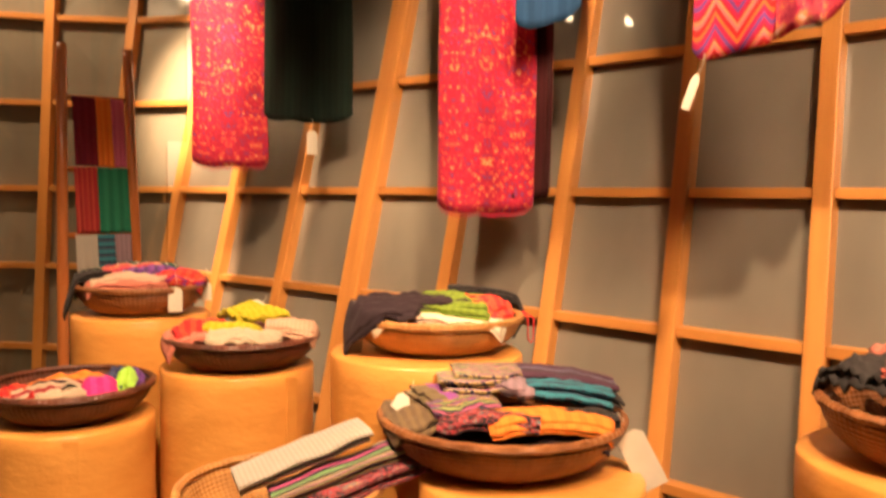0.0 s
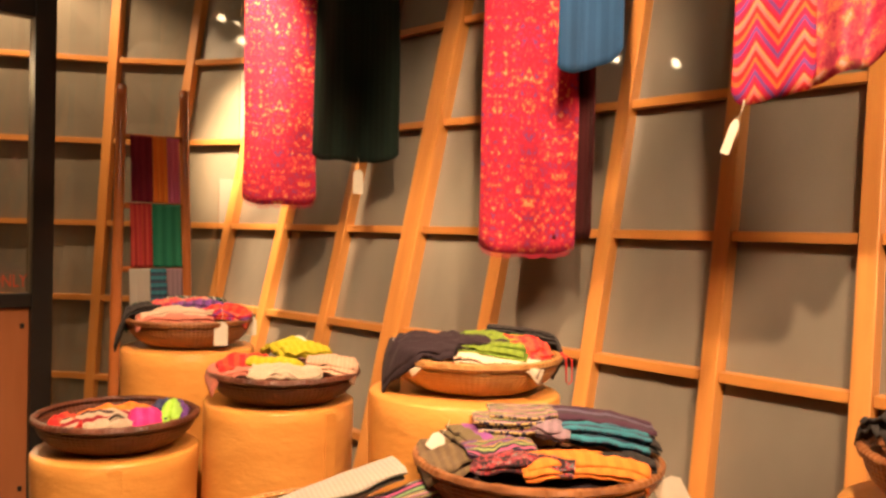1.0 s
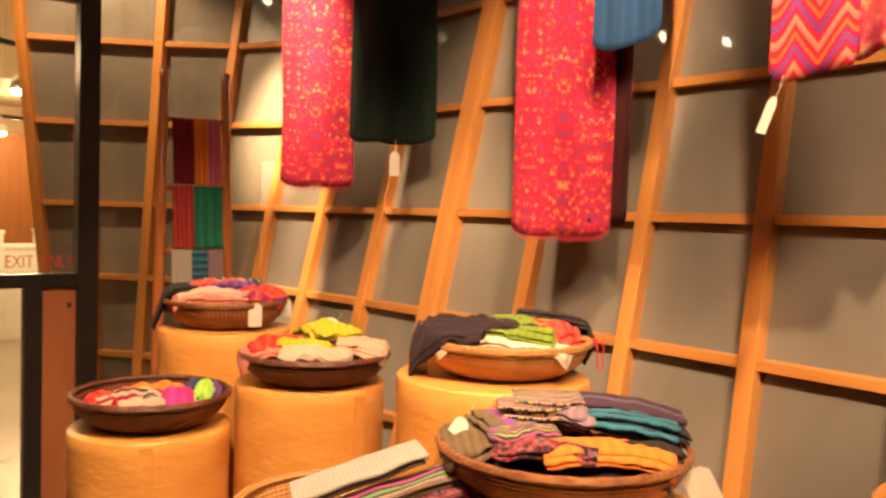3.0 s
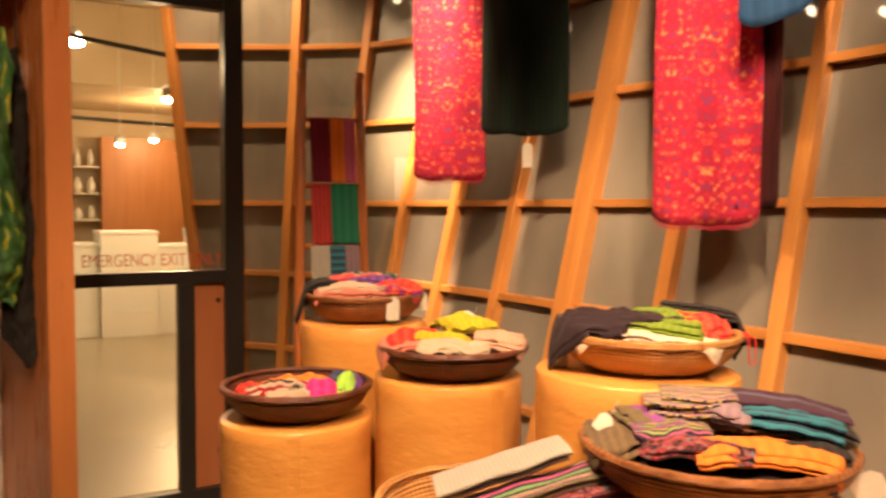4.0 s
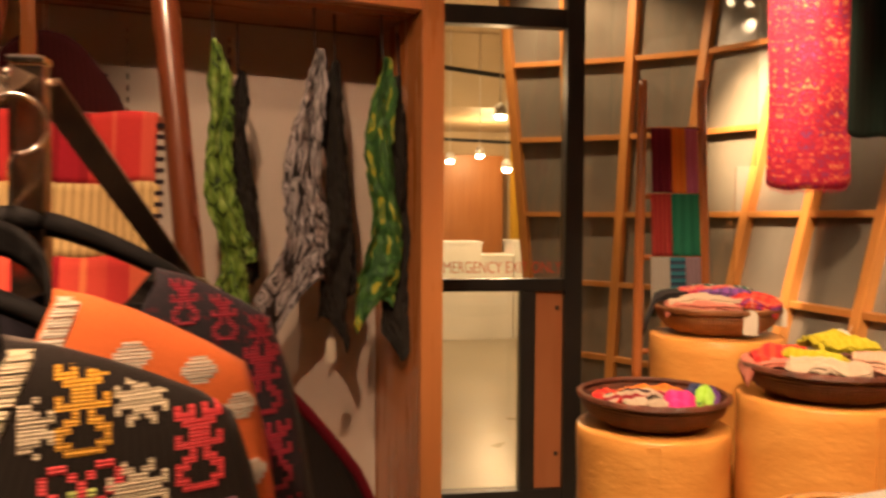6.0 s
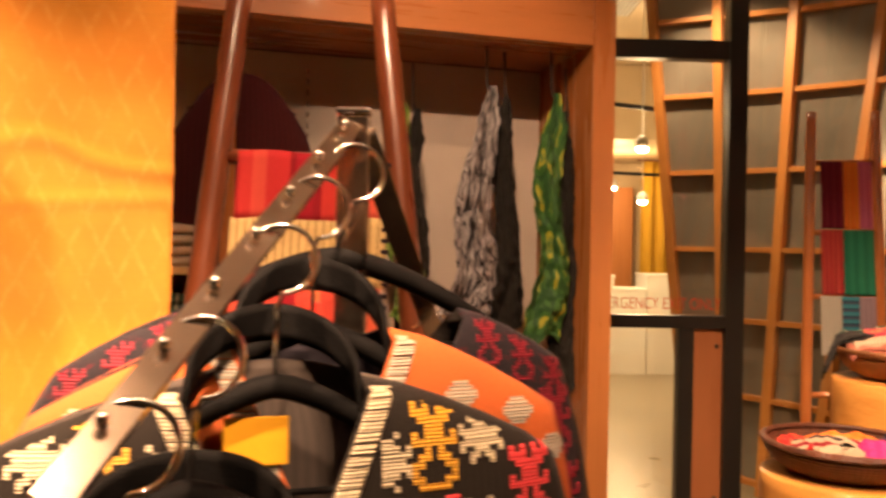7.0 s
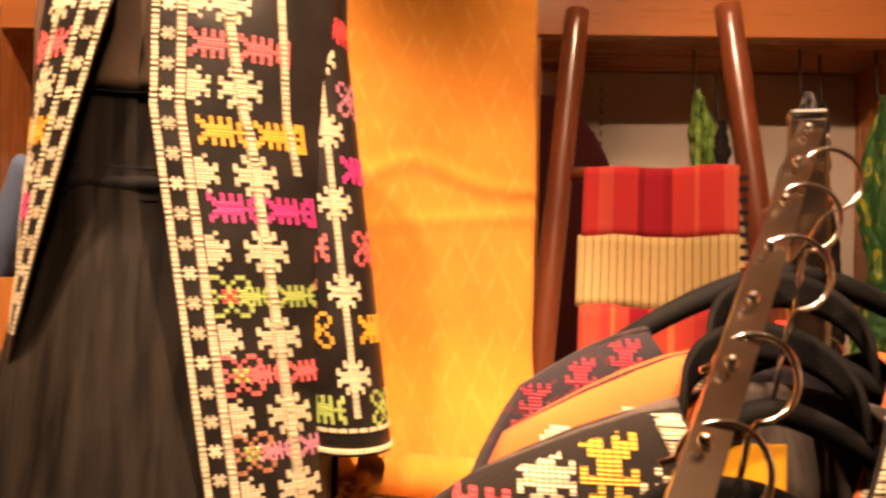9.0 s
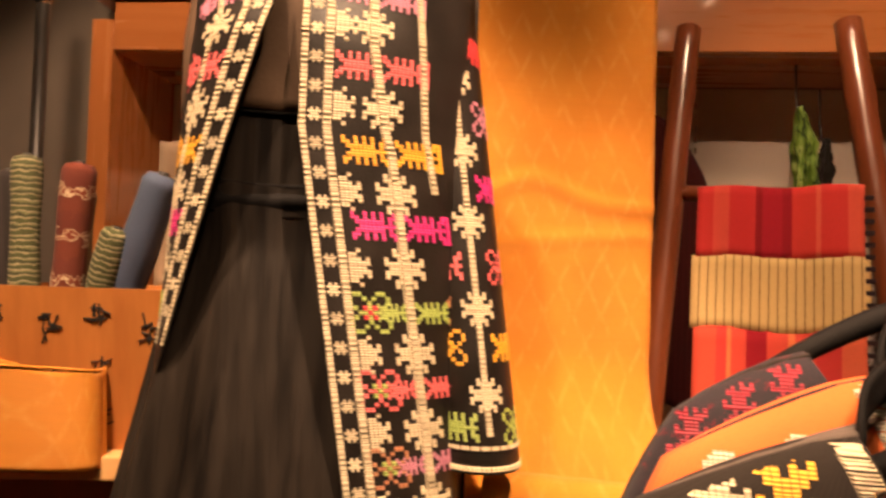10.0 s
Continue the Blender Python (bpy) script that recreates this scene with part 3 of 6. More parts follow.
def build_hall():
    p = box_part("wood_panel_wall", (1.39, 10.6, 0.0), (2.36, 10.9, 2.10), wood("hall_wood", (0.40, 0.15, 0.045), (0.54, 0.22, 0.07), 0.4), None)
    tagged(p, "orange wooden panel wall at the end of the hall", "panel wall", kind="structure")
    s = box_part("soffit_far", (-3.2, 8.6, 2.45), (3.9, 11.0, 3.24), HALL_M, None, bevel=0)
    tagged(s, "lowered cream ceiling box in the hall", "soffit", kind="structure")
    for x, y, w, d, h in ((1.34, 8.5, 0.52, 0.5, 1.02), (1.78, 8.55, 0.34, 0.5, 0.88), (2.22, 8.6, 0.5, 0.5, 1.03), (0.86, 8.6, 0.42, 0.5, 0.90), (0.55, 7.2, 0.35, 0.5, 0.92)):
        t = thing("display_plinth", "white painted display plinth on the hall floor", "plinth", "hall plinths", (x, y, 0))
        box_part("body", (-w / 2, -d / 2, 0), (w / 2, d / 2, h - 0.03), WHITE_M, t)
        box_part("top", (-w / 2 - 0.01, -d / 2 - 0.01, h - 0.03), (w / 2 + 0.01, d / 2 + 0.01, h), WHITE_M, t)
    # pale ornaments on the far display
    rr = random.Random(12)
    for k in range(9):
        x, z = 0.98 + 0.15 * (k % 3), 1.10 + 0.32 * (k // 3)
        if k % 3 == 0:
            sh = thing("wall_shelf", "thin white shelf in the far display", "shelf", "far display shelves", (1.13, 10.72, z - 0.02))
            box_part("board", (-0.24, -0.16, 0), (0.24, 0.27, 0.018), WHITE_M, sh)
        v = thing("white_vase", "small pale ceramic vase on a far shelf", "vase", "vases in the far display", (x, 10.70, z))
        r, h = rr.uniform(0.035, 0.06), rr.uniform(0.12, 0.22)
        lathe("body", ((r * 0.6, 0.0), (r, h * 0.35), (r * 0.9, h * 0.6), (r * 0.4, h * 0.85), (r * 0.5, h), (r * 0.35, h - 0.004)), WHITE_M, v, sides=18)
    glow = bpy.data.materials.new("lamp_glow")
    glow.use_nodes = True
    b = glow.node_tree.nodes["Principled BSDF"]
    b.inputs["Emission Color"].default_value = (1, 0.85, 0.62, 1)
    b.inputs["Emission Strength"].default_value = 160
    for x, y, z in ((0.72, 6.6, 2.50), (1.24, 5.86, 2.02), (1.69, 7.55, 1.74), (1.30, 8.5, 1.88), (1.62, 8.5, 1.94), (0.5, 8.5, 2.0)):
        top = 2.45 if y > 8.6 else 3.25
        t = thing("track_lamp", "small white ceiling spot lamp, lit", "ceiling lamp", "hall lamps", (x, y, top))
        tube("stem", ((0, 0, 0), (0, 0, z - top + 0.06)), 0.004, WHITE_M, t, sides=6)
        lathe("shade", ((0.02, z - top + 0.08), (0.045, z - top + 0.05), (0.055, z - top - 0.01), (0.04, z - top - 0.012)), WHITE_M, t, sides=16)
        k = 1.7 if y < 7 and z > 2.3 else 1.0
        lathe("bulb", ((0.01, z - top + 0.02), (0.04 * k, z - top - 0.005), (0.036 * k, z - top - 0.03 * k), (0.008, z - top - 0.04 * k)), glow, t, sides=14)
    # the lamps' black track and a ceiling beam
    for a, b, lab in (((-0.4, 8.52, 2.14), (2.9, 8.52, 2.05), "long black lamp track in the hall"), ((0.3, 6.9, 2.62), (2.2, 5.2, 2.06), "slim black lamp track crossing the hall")):
        t = thing("lamp_track", lab, "lamp track", "hall lamp tracks", a)
        beam("rail", (0, 0, 0), Vector(b) - Vector(a), 0.03, 0.035, Vector((0, 0, 1)), BLACK_STEEL, t)
        for f in (0.2, 0.8):
            p = Vector(a).lerp(Vector(b), f) - Vector(a)
            tube("stem", (p, (p.x, p.y, (2.45 if a[1] > 8.6 else 3.25) - a[2])), 0.005, BLACK_STEEL, t, sides=6)
    for k in range(3):
        g = thing("ceiling_grille", "long grey ventilation grille in the hall ceiling", "grille", "hall ceiling grilles", (0.35 + 0.9 * k, 5.6 + 0.5 * k, 3.235))
        box_part("frame", (-0.10, -0.7, 0), (0.10, 0.7, 0.014), BLACK_STEEL, g)
        for j in range(5):
            box_part("slat", (-0.08 + 0.036 * j, -0.68, -0.008), (-0.064 + 0.036 * j, 0.68, -0.001), WHITE_M, g)
    # yellow curtain beside the panel wall
    b = thing("curtain", "long plain yellow curtain at the end of the hall", "curtain", at=(2.40, 10.35, 0))
    sheet("cloth", lambda u, v: (0.9 * u, 0.03 * math.sin(34 * u), 2.42 - 2.38 * v), (0.9, 2.4), (60, 12), CURTAIN, b)
    tube("rod", ((-0.05, 0, 2.43), (0.95, 0, 2.43)), 0.012, DARK_WOOD, b, sides=8)


build_door()
build_cabinet()
build_hall()


# ---------- pedestals and baskets ----------
def pedestal(x, y, h, r, label):
    t = thing("pedestal", label, "pedestal", "paper covered pedestals", (x, y, 0))
    prof = [(r * 0.99, 0.0)] + [(r * (1 + 0.006 * math.sin(k * 1.7)), h * (k + 0.5) / 9) for k in range(9)] + [(r, h - 0.004), (r - 0.003, h), (r - 0.03, h - 0.0005), (0.02, h - 0.0005)]
    lathe("drum", prof, PAPER, t, sides=64, wobble=0.02)
    # overlapping seam of the covering
    a = random.uniform(3.6, 5.2)
    bm = bmesh.new()
    for k in range(13):
        z = 0.01 + (h - 0.02) * k / 12
        for dd, rr in ((-0.006, 1.012), (0.03, 1.014)):
            bm.verts.new((r * rr * math.cos(a + dd / r), r * rr * math.sin(a + dd / r), z))
    bm.verts.ensure_lookup_table()
    for k in range(12):
        bm.faces.new([bm.verts[i] for i in (2 * k, 2 * k + 1, 2 * k + 3, 2 * k + 2)])
    ob = part("seam", bm, PAPER, t)
    s = ob.modifiers.new("thickness", "SOLIDIFY")
    s.thickness = 0.004
    return t


def basket(x, y, z, r, h, material, label, foot=0.6):
    t = thing("basket", label, "basket", "woven baskets", (x, y, z))
    outer = [(0.02, 0.004)] + [(r * foot * 0.5, 0.0), (r * foot, 0.002)]
    n = 8
    for k in range(1, n + 1):
        a = k / n
        outer.append((r * (foot + (1 - foot) * math.sin(a * math.pi / 2) ** 1.1), h * a ** 1.5))
    inner = [(rr - 0.011, zz + 0.004) for rr, zz in outer[::-1][1:] if rr > 0.05] + [(0.02, 0.014)]
    lathe("bowl", outer + inner, material, t, wobble=0.01)
    bm = bmesh.new()
    sides, ring = 56, 8
    rows = []
    for j in range(sides):
        a = 2 * math.pi * j / sides
        rr = 0.010 + 0.0012 * math.sin(j * 2.4)
        rows.append([bm.verts.new(((r + rr * math.cos(b)) * math.cos(a), (r + rr * math.cos(b)) * math.sin(a), h + rr * math.sin(b))) for b in (2 * math.pi * i / ring for i in range(ring))])
    for j in range(sides):
        for i in range(ring):
            bm.faces.new((rows[j][i], rows[(j + 1) % sides][i], rows[(j + 1) % sides][(i + 1) % ring], rows[j][(i + 1) % ring]))
    part("rim", bm, material, t, smooth=True)
    return t


def folded(x, y, z, w, d, h, turn, material, label, tilt=(0, 0), seed=0, name="folded_scarf", layers=4, group="folded scarves", category="folded scarf"):
    """A folded cloth: stacked layers that share one soft fold, slightly askew."""
    t = thing(name, label, category, group, (x, y, z))
    t.matrix_world = pose(x, y, z, tilt[0], tilt[1], turn)
    rnd = random.Random(seed + 5)
    for k in range(layers):
        z0, hh = h * k / layers, h / layers
        ww, dd = w * (1 - rnd.uniform(0, 0.06)), d * (1 - rnd.uniform(0, 0.08))
        ox, oy = rnd.uniform(-0.006, 0.006), rnd.uniform(-0.006, 0.006)
        bend = rnd.uniform(0.6, 1.4)
        nu, nv = 14, 8

        def shape(u, v, z0=z0, hh=hh, ww=ww, dd=dd, ox=ox, oy=oy, bend=bend):
            # wraps once round: v 0..0.5 upper face, 0.5..1 lower face
            a = 2 * math.pi * v
            cy, cz = math.cos(a), math.sin(a)
            sy = math.copysign(abs(cy) ** 0.35, cy)
            sz = math.copysign(abs(cz) ** 0.7, cz)
            px, py = (u - 0.5) * ww + ox, sy * dd / 2 + oy
            wav = 0.006 * noise.noise((px * 14 + seed, py * 14, k * 0.1)) - 0.12 * h * bend * ((2 * u - 1) ** 2)
            return px, py, z0 + hh / 2 + sz * hh * 0.52 + wav
        sheet("fold", shape, (w, 2 * d), (nu, 20), material, t, thick=0)
    return t


def tag(x, y, z, w, h, turn, label="cream card price tag on a thread", tilt=0, lean=0):
    t = thing("price_tag", label, "tag", "price tags", (x, y, z))
    t.matrix_world = pose(x, y, z, lean, tilt, turn)
    bm = bmesh.new()
    vs = [bm.verts.new(p) for p in ((-w / 2, 0, -h), (w / 2, 0, -h), (w / 2, 0, -0.012), (w * 0.25, 0, 0), (-w * 0.25, 0, 0), (-w / 2, 0, -0.012))]
    bm.faces.new(vs)
    c = part("card", bm, TAG_M, t)
    s = c.modifiers.new("thickness", "SOLIDIFY")
    s.thickness = 0.0015
    tube("thread", ((0, 0, -0.006), (0.004, 0.004, 0.02), (0.0, 0.008, 0.045)), 0.0008, TAG_M, t, sides=5)
    return t


def cloth_colour(name, *cs, period=0.05, along="u"):
    n = len(cs)
    return stripes(name, tuple((k / n, c) for k, c in enumerate(cs)), period, along)


SALMON = cloth_colour("salmon_weave", (0.60, 0.19, 0.13), (0.64, 0.26, 0.18), (0.54, 0.14, 0.10), period=0.007)
PEACH = cloth_colour("peach_weave", (0.62, 0.36, 0.24), (0.66, 0.41, 0.28), period=0.012)
YELLOW = cloth_colour("yellow_green_weave", (0.50, 0.43, 0.02), (0.55, 0.48, 0.03), period=0.02)
LIME = cloth_colour("lime_weave", (0.17, 0.25, 0.025), (0.20, 0.29, 0.03), period=0.02)
CREAM = cloth_colour("cream_weave", (0.58, 0.46, 0.33), (0.55, 0.40, 0.28), period=0.007)
SCARLET = cloth_colour("scarlet_weave", (0.65, 0.03, 0.03), (0.72, 0.08, 0.04), period=0.03)
HOTPINK = cloth_colour("hot_pink_weave", (0.75, 0.03, 0.22), (0.8, 0.05, 0.28), period=0.03)
NAVY = cloth_colour("navy_weave", (0.03, 0.04, 0.10), (0.05, 0.06, 0.14), period=0.02)
CHARTREUSE = cloth_colour("bright_green_weave", (0.35, 0.65, 0.06), (0.4, 0.7, 0.1), period=0.02)
PLUM = cloth_colour("dark_plum_weave", (0.024, 0.013, 0.019), (0.032, 0.017, 0.024), period=0.006)
CHARCOAL = cloth_colour("charcoal_weave", (0.025, 0.022, 0.022), (0.035, 0.03, 0.03), period=0.02)
ORANGE = cloth_colour("orange_weave", (0.85, 0.22, 0.03), (0.88, 0.27, 0.04), period=0.03)
TEAL = cloth_colour("teal_weave", (0.03, 0.16, 0.22), (0.04, 0.22, 0.28), (0.02, 0.06, 0.10), (0.05, 0.06, 0.10), period=0.03, along="v")
VIOLET = cloth_colour("violet_weave", (0.18, 0.06, 0.28), (0.24, 0.08, 0.32), (0.10, 0.05, 0.16), period=0.03)
MULTI = cloth_colour("dark_rainbow_stripe", (0.03, 0.03, 0.04), (0.45, 0.10, 0.22), (0.03, 0.03, 0.04), (0.30, 0.35, 0.12), (0.03, 0.03, 0.04), (0.55, 0.35, 0.12), (0.03, 0.03, 0.05), (0.25, 0.12, 0.35), period=0.034, along="v")
MAUVE = cloth_colour("mauve_weave", (0.25, 0.17, 0.20), (0.30, 0.20, 0.24), period=0.02)
BROWN = cloth_colour("olive_brown_weave", (0.14, 0.09, 0.05), (0.18, 0.12, 0.06), period=0.02)
GREY = cloth_colour("grey_linen", (0.40, 0.36, 0.31), (0.45, 0.41, 0.35), period=0.01)
ETHNIC = ikat("dark_brocade", ((0.0, (0.02, 0.015, 0.02)), (0.44, (0.03, 0.02, 0.03)), (0.5, (0.5, 0.05, 0.06)), (0.56, (0.05, 0.2, 0.25)), (0.62, (0.55, 0.3, 0.08))), (0.02, 0.03), 60)
DKGREEN = cloth_colour("striped_green_white", (0.02, 0.05, 0.03), (0.4, 0.4, 0.3), (0.02, 0.05, 0.03), (0.02, 0.12, 0.08), period=0.03)
RED_CREAM = cloth_colour("red_cream_stripe", (0.58, 0.46, 0.34), (0.30, 0.02, 0.03), (0.55, 0.42, 0.30), (0.06, 0.03, 0.03), period=0.02, along="v")


def heap_cloth(bowl, dx, dy, w, d, turn, material, label, lift=0.0, arch=0.012, crease=0.009, layers=2, seed=0, name="folded_scarf", dome=0.02):
    """A soft folded cloth lying in a bowl (x, y, rim height, radius) and falling over its rim."""
    cx, cy, zr, rad = bowl
    t = thing(name, label, "folded scarf", "folded scarves", (cx, cy, zr))
    ca, sa = math.cos(radians(turn)), math.sin(radians(turn))
    rnd = random.Random(seed)
    for k in range(layers):
        kw, kd = w * (1 - 0.05 * k * rnd.random()), d * (1 - 0.10 * k * rnd.random())
        ox, oy = rnd.uniform(-0.008, 0.008) * k, rnd.uniform(-0.008, 0.008) * k

        def shape(u, v, k=k, kw=kw, kd=kd, ox=ox, oy=oy):
            lx, ly = (u - 0.5) * kw, (v - 0.5) * kd
            ly += 0.012 * math.sin(u * 5 + seed)
            x, y = dx + ox + lx * ca - ly * sa, dy + oy + lx * sa + ly * ca
            r = math.hypot(x, y)
            z = dome * (1 - min(1, r / rad) ** 2) + lift + 0.009 * k
            z += arch * (1 - abs(2 * v - 1) ** 2.2) * (1 - 0.5 * abs(2 * u - 1) ** 3)
            z += crease * noise.noise((lx * 22 + seed, ly * 40, k * 0.3)) + 0.5 * crease * noise.noise((lx * 60, ly * 60 + seed, k * 0.5))
            if crease >= 0.012:
                z += 0.3 * crease * math.sin(ly * 240 + 4 * noise.noise((lx * 12, ly * 9, seed)))
            e = rad * 1.02
            if r > e:
                over = r - e
                x, y = x * (e + 0.30 * over) / r, y * (e + 0.30 * over) / r
                z -= 0.95 * over + 0.004
            return x, y, z
        sheet("fold", shape, (w, d), (30, 22), material, t, thick=0.005)
    return t


def rf(bowl, r, f):
    """An offset in a bowl: r across and f towards the room."""
    d = Vector((bowl[0] - 0.07, bowl[1] + 0.05)).normalized()
    return r * d.y - f * d.x, -r * d.x - f * d.y


def facing(bowl):
    return -math.degrees(math.atan2(bowl[0] - 0.07, bowl[1] + 0.05))


FINE = cloth_colour("fine_bright_stripe", (0.03, 0.03, 0.05), (0.62, 0.45, 0.40), (0.03, 0.03, 0.04), (0.55, 0.10, 0.25), (0.04, 0.03, 0.05), (0.20, 0.35, 0.14), (0.03, 0.03, 0.04), (0.60, 0.42, 0.15), period=0.026, along="v")
LINEN_EDGE = cloth_colour("cream_salmon_edge", (0.75, 0.62, 0.45), (0.70, 0.30, 0.2), period=0.3, along="v")
OLIVE_STRIPE = cloth_colour("olive_violet_stripe", (0.16, 0.12, 0.06), (0.28, 0.08, 0.30), (0.18, 0.18, 0.05), (0.10, 0.06, 0.06), period=0.12)
PLUM_STRIPE = cloth_colour("plum_blue_stripe", (0.075, 0.03, 0.055), (0.06, 0.035, 0.05), (0.12, 0.10, 0.16), (0.05, 0.02, 0.035), period=0.05, along="v")

# far tall pedestal
pedestal(1.192, 2.468, 0.880, 0.21, "tall round pedestal covered in crinkled amber paper")
basket(1.205, 2.49, 0.880, 0.195, 0.085, RED_WICKER, "reddish woven bowl heaped with striped scarves")
B = (1.205, 2.49, 0.965, 0.195)
heap_cloth(B, *rf(B, -0.05, 0.06), 0.24, 0.17, facing(B) + 0, SALMON, "salmon scarf hanging over a woven bowl", -0.004, 0.006, layers=2, seed=1)
heap_cloth(B, *rf(B, 0.11, 0.02), 0.18, 0.2, facing(B) + -10, ZIG, "orange and red scarf in a woven bowl", 0.004, 0.012, seed=2)
heap_cloth(B, *rf(B, -0.12, -0.08), 0.22, 0.15, facing(B) + 20, DKGREEN, "dark green striped scarf hanging over a bowl", 0.02, 0.012, seed=3)
heap_cloth(B, *rf(B, -0.03, -0.04), 0.22, 0.09, facing(B) + 4, PINK_IKAT, "pink patterned scarf on top of a heap", 0.024, 0.012, seed=4)
heap_cloth(B, *rf(B, 0.13, 0.02), 0.12, 0.12, facing(B) + -15, SCARLET, "scarlet and orange scarf on top of a heap", 0.012, 0.014, seed=5)
heap_cloth(B, *rf(B, -0.04, 0.08), 0.22, 0.045, facing(B) + 2, CREAM, "cream edged scarf in a heap", 0.008, 0.01, seed=6)
heap_cloth(B, *rf(B, 0.02, -0.12), 0.2, 0.12, facing(B) + 6, DKGREEN, "green and white scarf on a heap", 0.03, 0.012, seed=7)
heap_cloth(B, *rf(B, -0.21, -0.02), 0.2, 0.14, facing(B) + 12, CHARCOAL, "black and white edged scarf over the bowl rim", 0.022, 0.008, seed=8)
heap_cloth(B, *rf(B, 0.03, -0.01), 0.22, 0.05, facing(B) + -6, VIOLET, "violet scarf on a heap of scarves", 0.018, 0.012, seed=9)
tag(1.21, 2.285, 0.975, 0.042, 0.075, -35)
tag(1.36, 2.365, 0.975, 0.034, 0.06, -35)

# middle pedestal
pedestal(1.237, 1.977, 0.784, 0.21, "round pedestal covered in crinkled amber paper")
basket(1.247, 1.97, 0.784, 0.207, 0.080, DARK_WICKER, "dark woven bowl holding pastel scarves")
B = (1.247, 1.97, 0.864, 0.207)
heap_cloth(B, *rf(B, -0.14, 0), 0.18, 0.22, facing(B) + 5, SALMON, "coral scarf in a dark bowl", -0.006, 0.01, seed=11)
heap_cloth(B, *rf(B, -0.11, 0.04), 0.14, 0.07, facing(B) + 10, SCARLET, "coral red crumpled scarf in a dark bowl", 0.006, 0.018, 0.014, seed=12)
heap_cloth(B, *rf(B, 0.03, -0.05), 0.15, 0.15, facing(B) + 25, YELLOW, "yellow green scarf in a dark bowl", 0.018, 0.026, 0.012, 3, seed=13)
heap_cloth(B, *rf(B, 0.14, 0.02), 0.14, 0.18, facing(B) + -8, PEACH, "pale peach scarf in a dark bowl", 0, 0.016, 0.008, 3, seed=14)
heap_cloth(B, *rf(B, 0, 0.11), 0.2, 0.07, facing(B) + -6, CREAM, "cream scarf in a dark bowl", -0.01, 0.012, 0.016, seed=15)
heap_cloth(B, *rf(B, -0.03, 0.06), 0.15, 0.05, facing(B) + -25, YELLOW, "narrow yellow scarf end in a dark bowl", 0.004, 0.014, 0.012, seed=16)
tag(1.345, 2.02, 0.945, 0.05, 0.065, -35, tilt=35, lean=-55)

# near left pedestal
pedestal(0.842, 2.152, 0.674, 0.21, "low round pedestal covered in crinkled amber paper")
basket(0.848, 2.165, 0.674, 0.205, 0.082, DARK_WICKER, "dark lacquered bowl with rolled bright scarves")
B = (0.848, 2.165, 0.722, 0.205)
heap_cloth(B, *rf(B, -0.02, -0.06), 0.3, 0.2, facing(B) + 0, MAROON, "maroon scarf lining a dark bowl", -0.012, 0.012, seed=17)
heap_cloth(B, *rf(B, -0.135, 0.04), 0.07, 0.09, facing(B) + 20, SCARLET, "scarlet knotted scarf in a dark bowl", 0, 0.026, 0.02, seed=18)
heap_cloth(B, *rf(B, -0.05, 0.04), 0.2, 0.035, facing(B) + 14, RED_CREAM, "cream and red striped rolled scarf in a dark bowl", 0.006, 0.018, 0.014, seed=19)
heap_cloth(B, *rf(B, -0.01, -0.02), 0.20, 0.020, facing(B) + 22, ORANGE, "orange rolled scarf in a dark bowl", 0.006, 0.02, 0.014, seed=20)
heap_cloth(B, *rf(B, -0.01, 0.1), 0.15, 0.032, facing(B) + 12, CREAM, "cream crumpled scarf in a dark bowl", -0.004, 0.018, 0.020, seed=21)
heap_cloth(B, *rf(B, 0.065, 0.06), 0.08, 0.1, facing(B) + 0, HOTPINK, "hot pink knotted scarf in a dark bowl", 0, 0.032, 0.012, seed=22)
heap_cloth(B, *rf(B, 0.11, 0), 0.045, 0.15, facing(B) + -12, NAVY, "navy rolled scarf in a dark bowl", 0.004, 0.034, 0.012, seed=23)
heap_cloth(B, *rf(B, 0.145, 0.01), 0.04, 0.14, facing(B) + -14, CHARTREUSE, "bright green rolled scarf in a dark bowl", 0.006, 0.034, 0.01, seed=24)
heap_cloth(B, *rf(B, 0.17, -0.04), 0.04, 0.13, facing(B) + -16, VIOLET, "violet rolled scarf in a dark bowl", 0.006, 0.03, 0.01, seed=25)

# right pedestal by the lattice wall
pedestal(1.45, 1.44, 0.870, 0.240, "wide round pedestal covered in crinkled amber paper")
basket(1.495, 1.45, 0.870, 0.217, 0.085, TAN_WICKER, "tan woven bowl filled with folded dark scarves")
B = (1.495, 1.45, 0.955, 0.217)
heap_cloth(B, *rf(B, 0, 0.03), 0.33, 0.3, facing(B) + 0, LINEN_EDGE, "cream edged scarf lining a bowl", -0.006, 0.004, seed=31)
heap_cloth(B, *rf(B, 0.05, 0.02), 0.19, 0.25, facing(B) + -10, LIME, "lime green scarf with cream edge", 0.010, 0.008, 0.006, 3, seed=32)
heap_cloth(B, *rf(B, 0.13, 0.05), 0.09, 0.15, facing(B) + 10, SCARLET, "red crumpled scarf in a bowl", 0.006, 0.016, 0.012, 3, seed=33)
heap_cloth(B, *rf(B, -0.15, 0.05), 0.24, 0.24, facing(B) + -12, PLUM, "dark plum scarf draped over a bowl rim", 0.016, 0.01, 0.012, 2, seed=34)
heap_cloth(B, *rf(B, -0.03, 0.06), 0.24, 0.12, facing(B) + -8, PLUM, "plum scarf end over a lime scarf", 0.018, 0.008, 0.006, 2, seed=35)
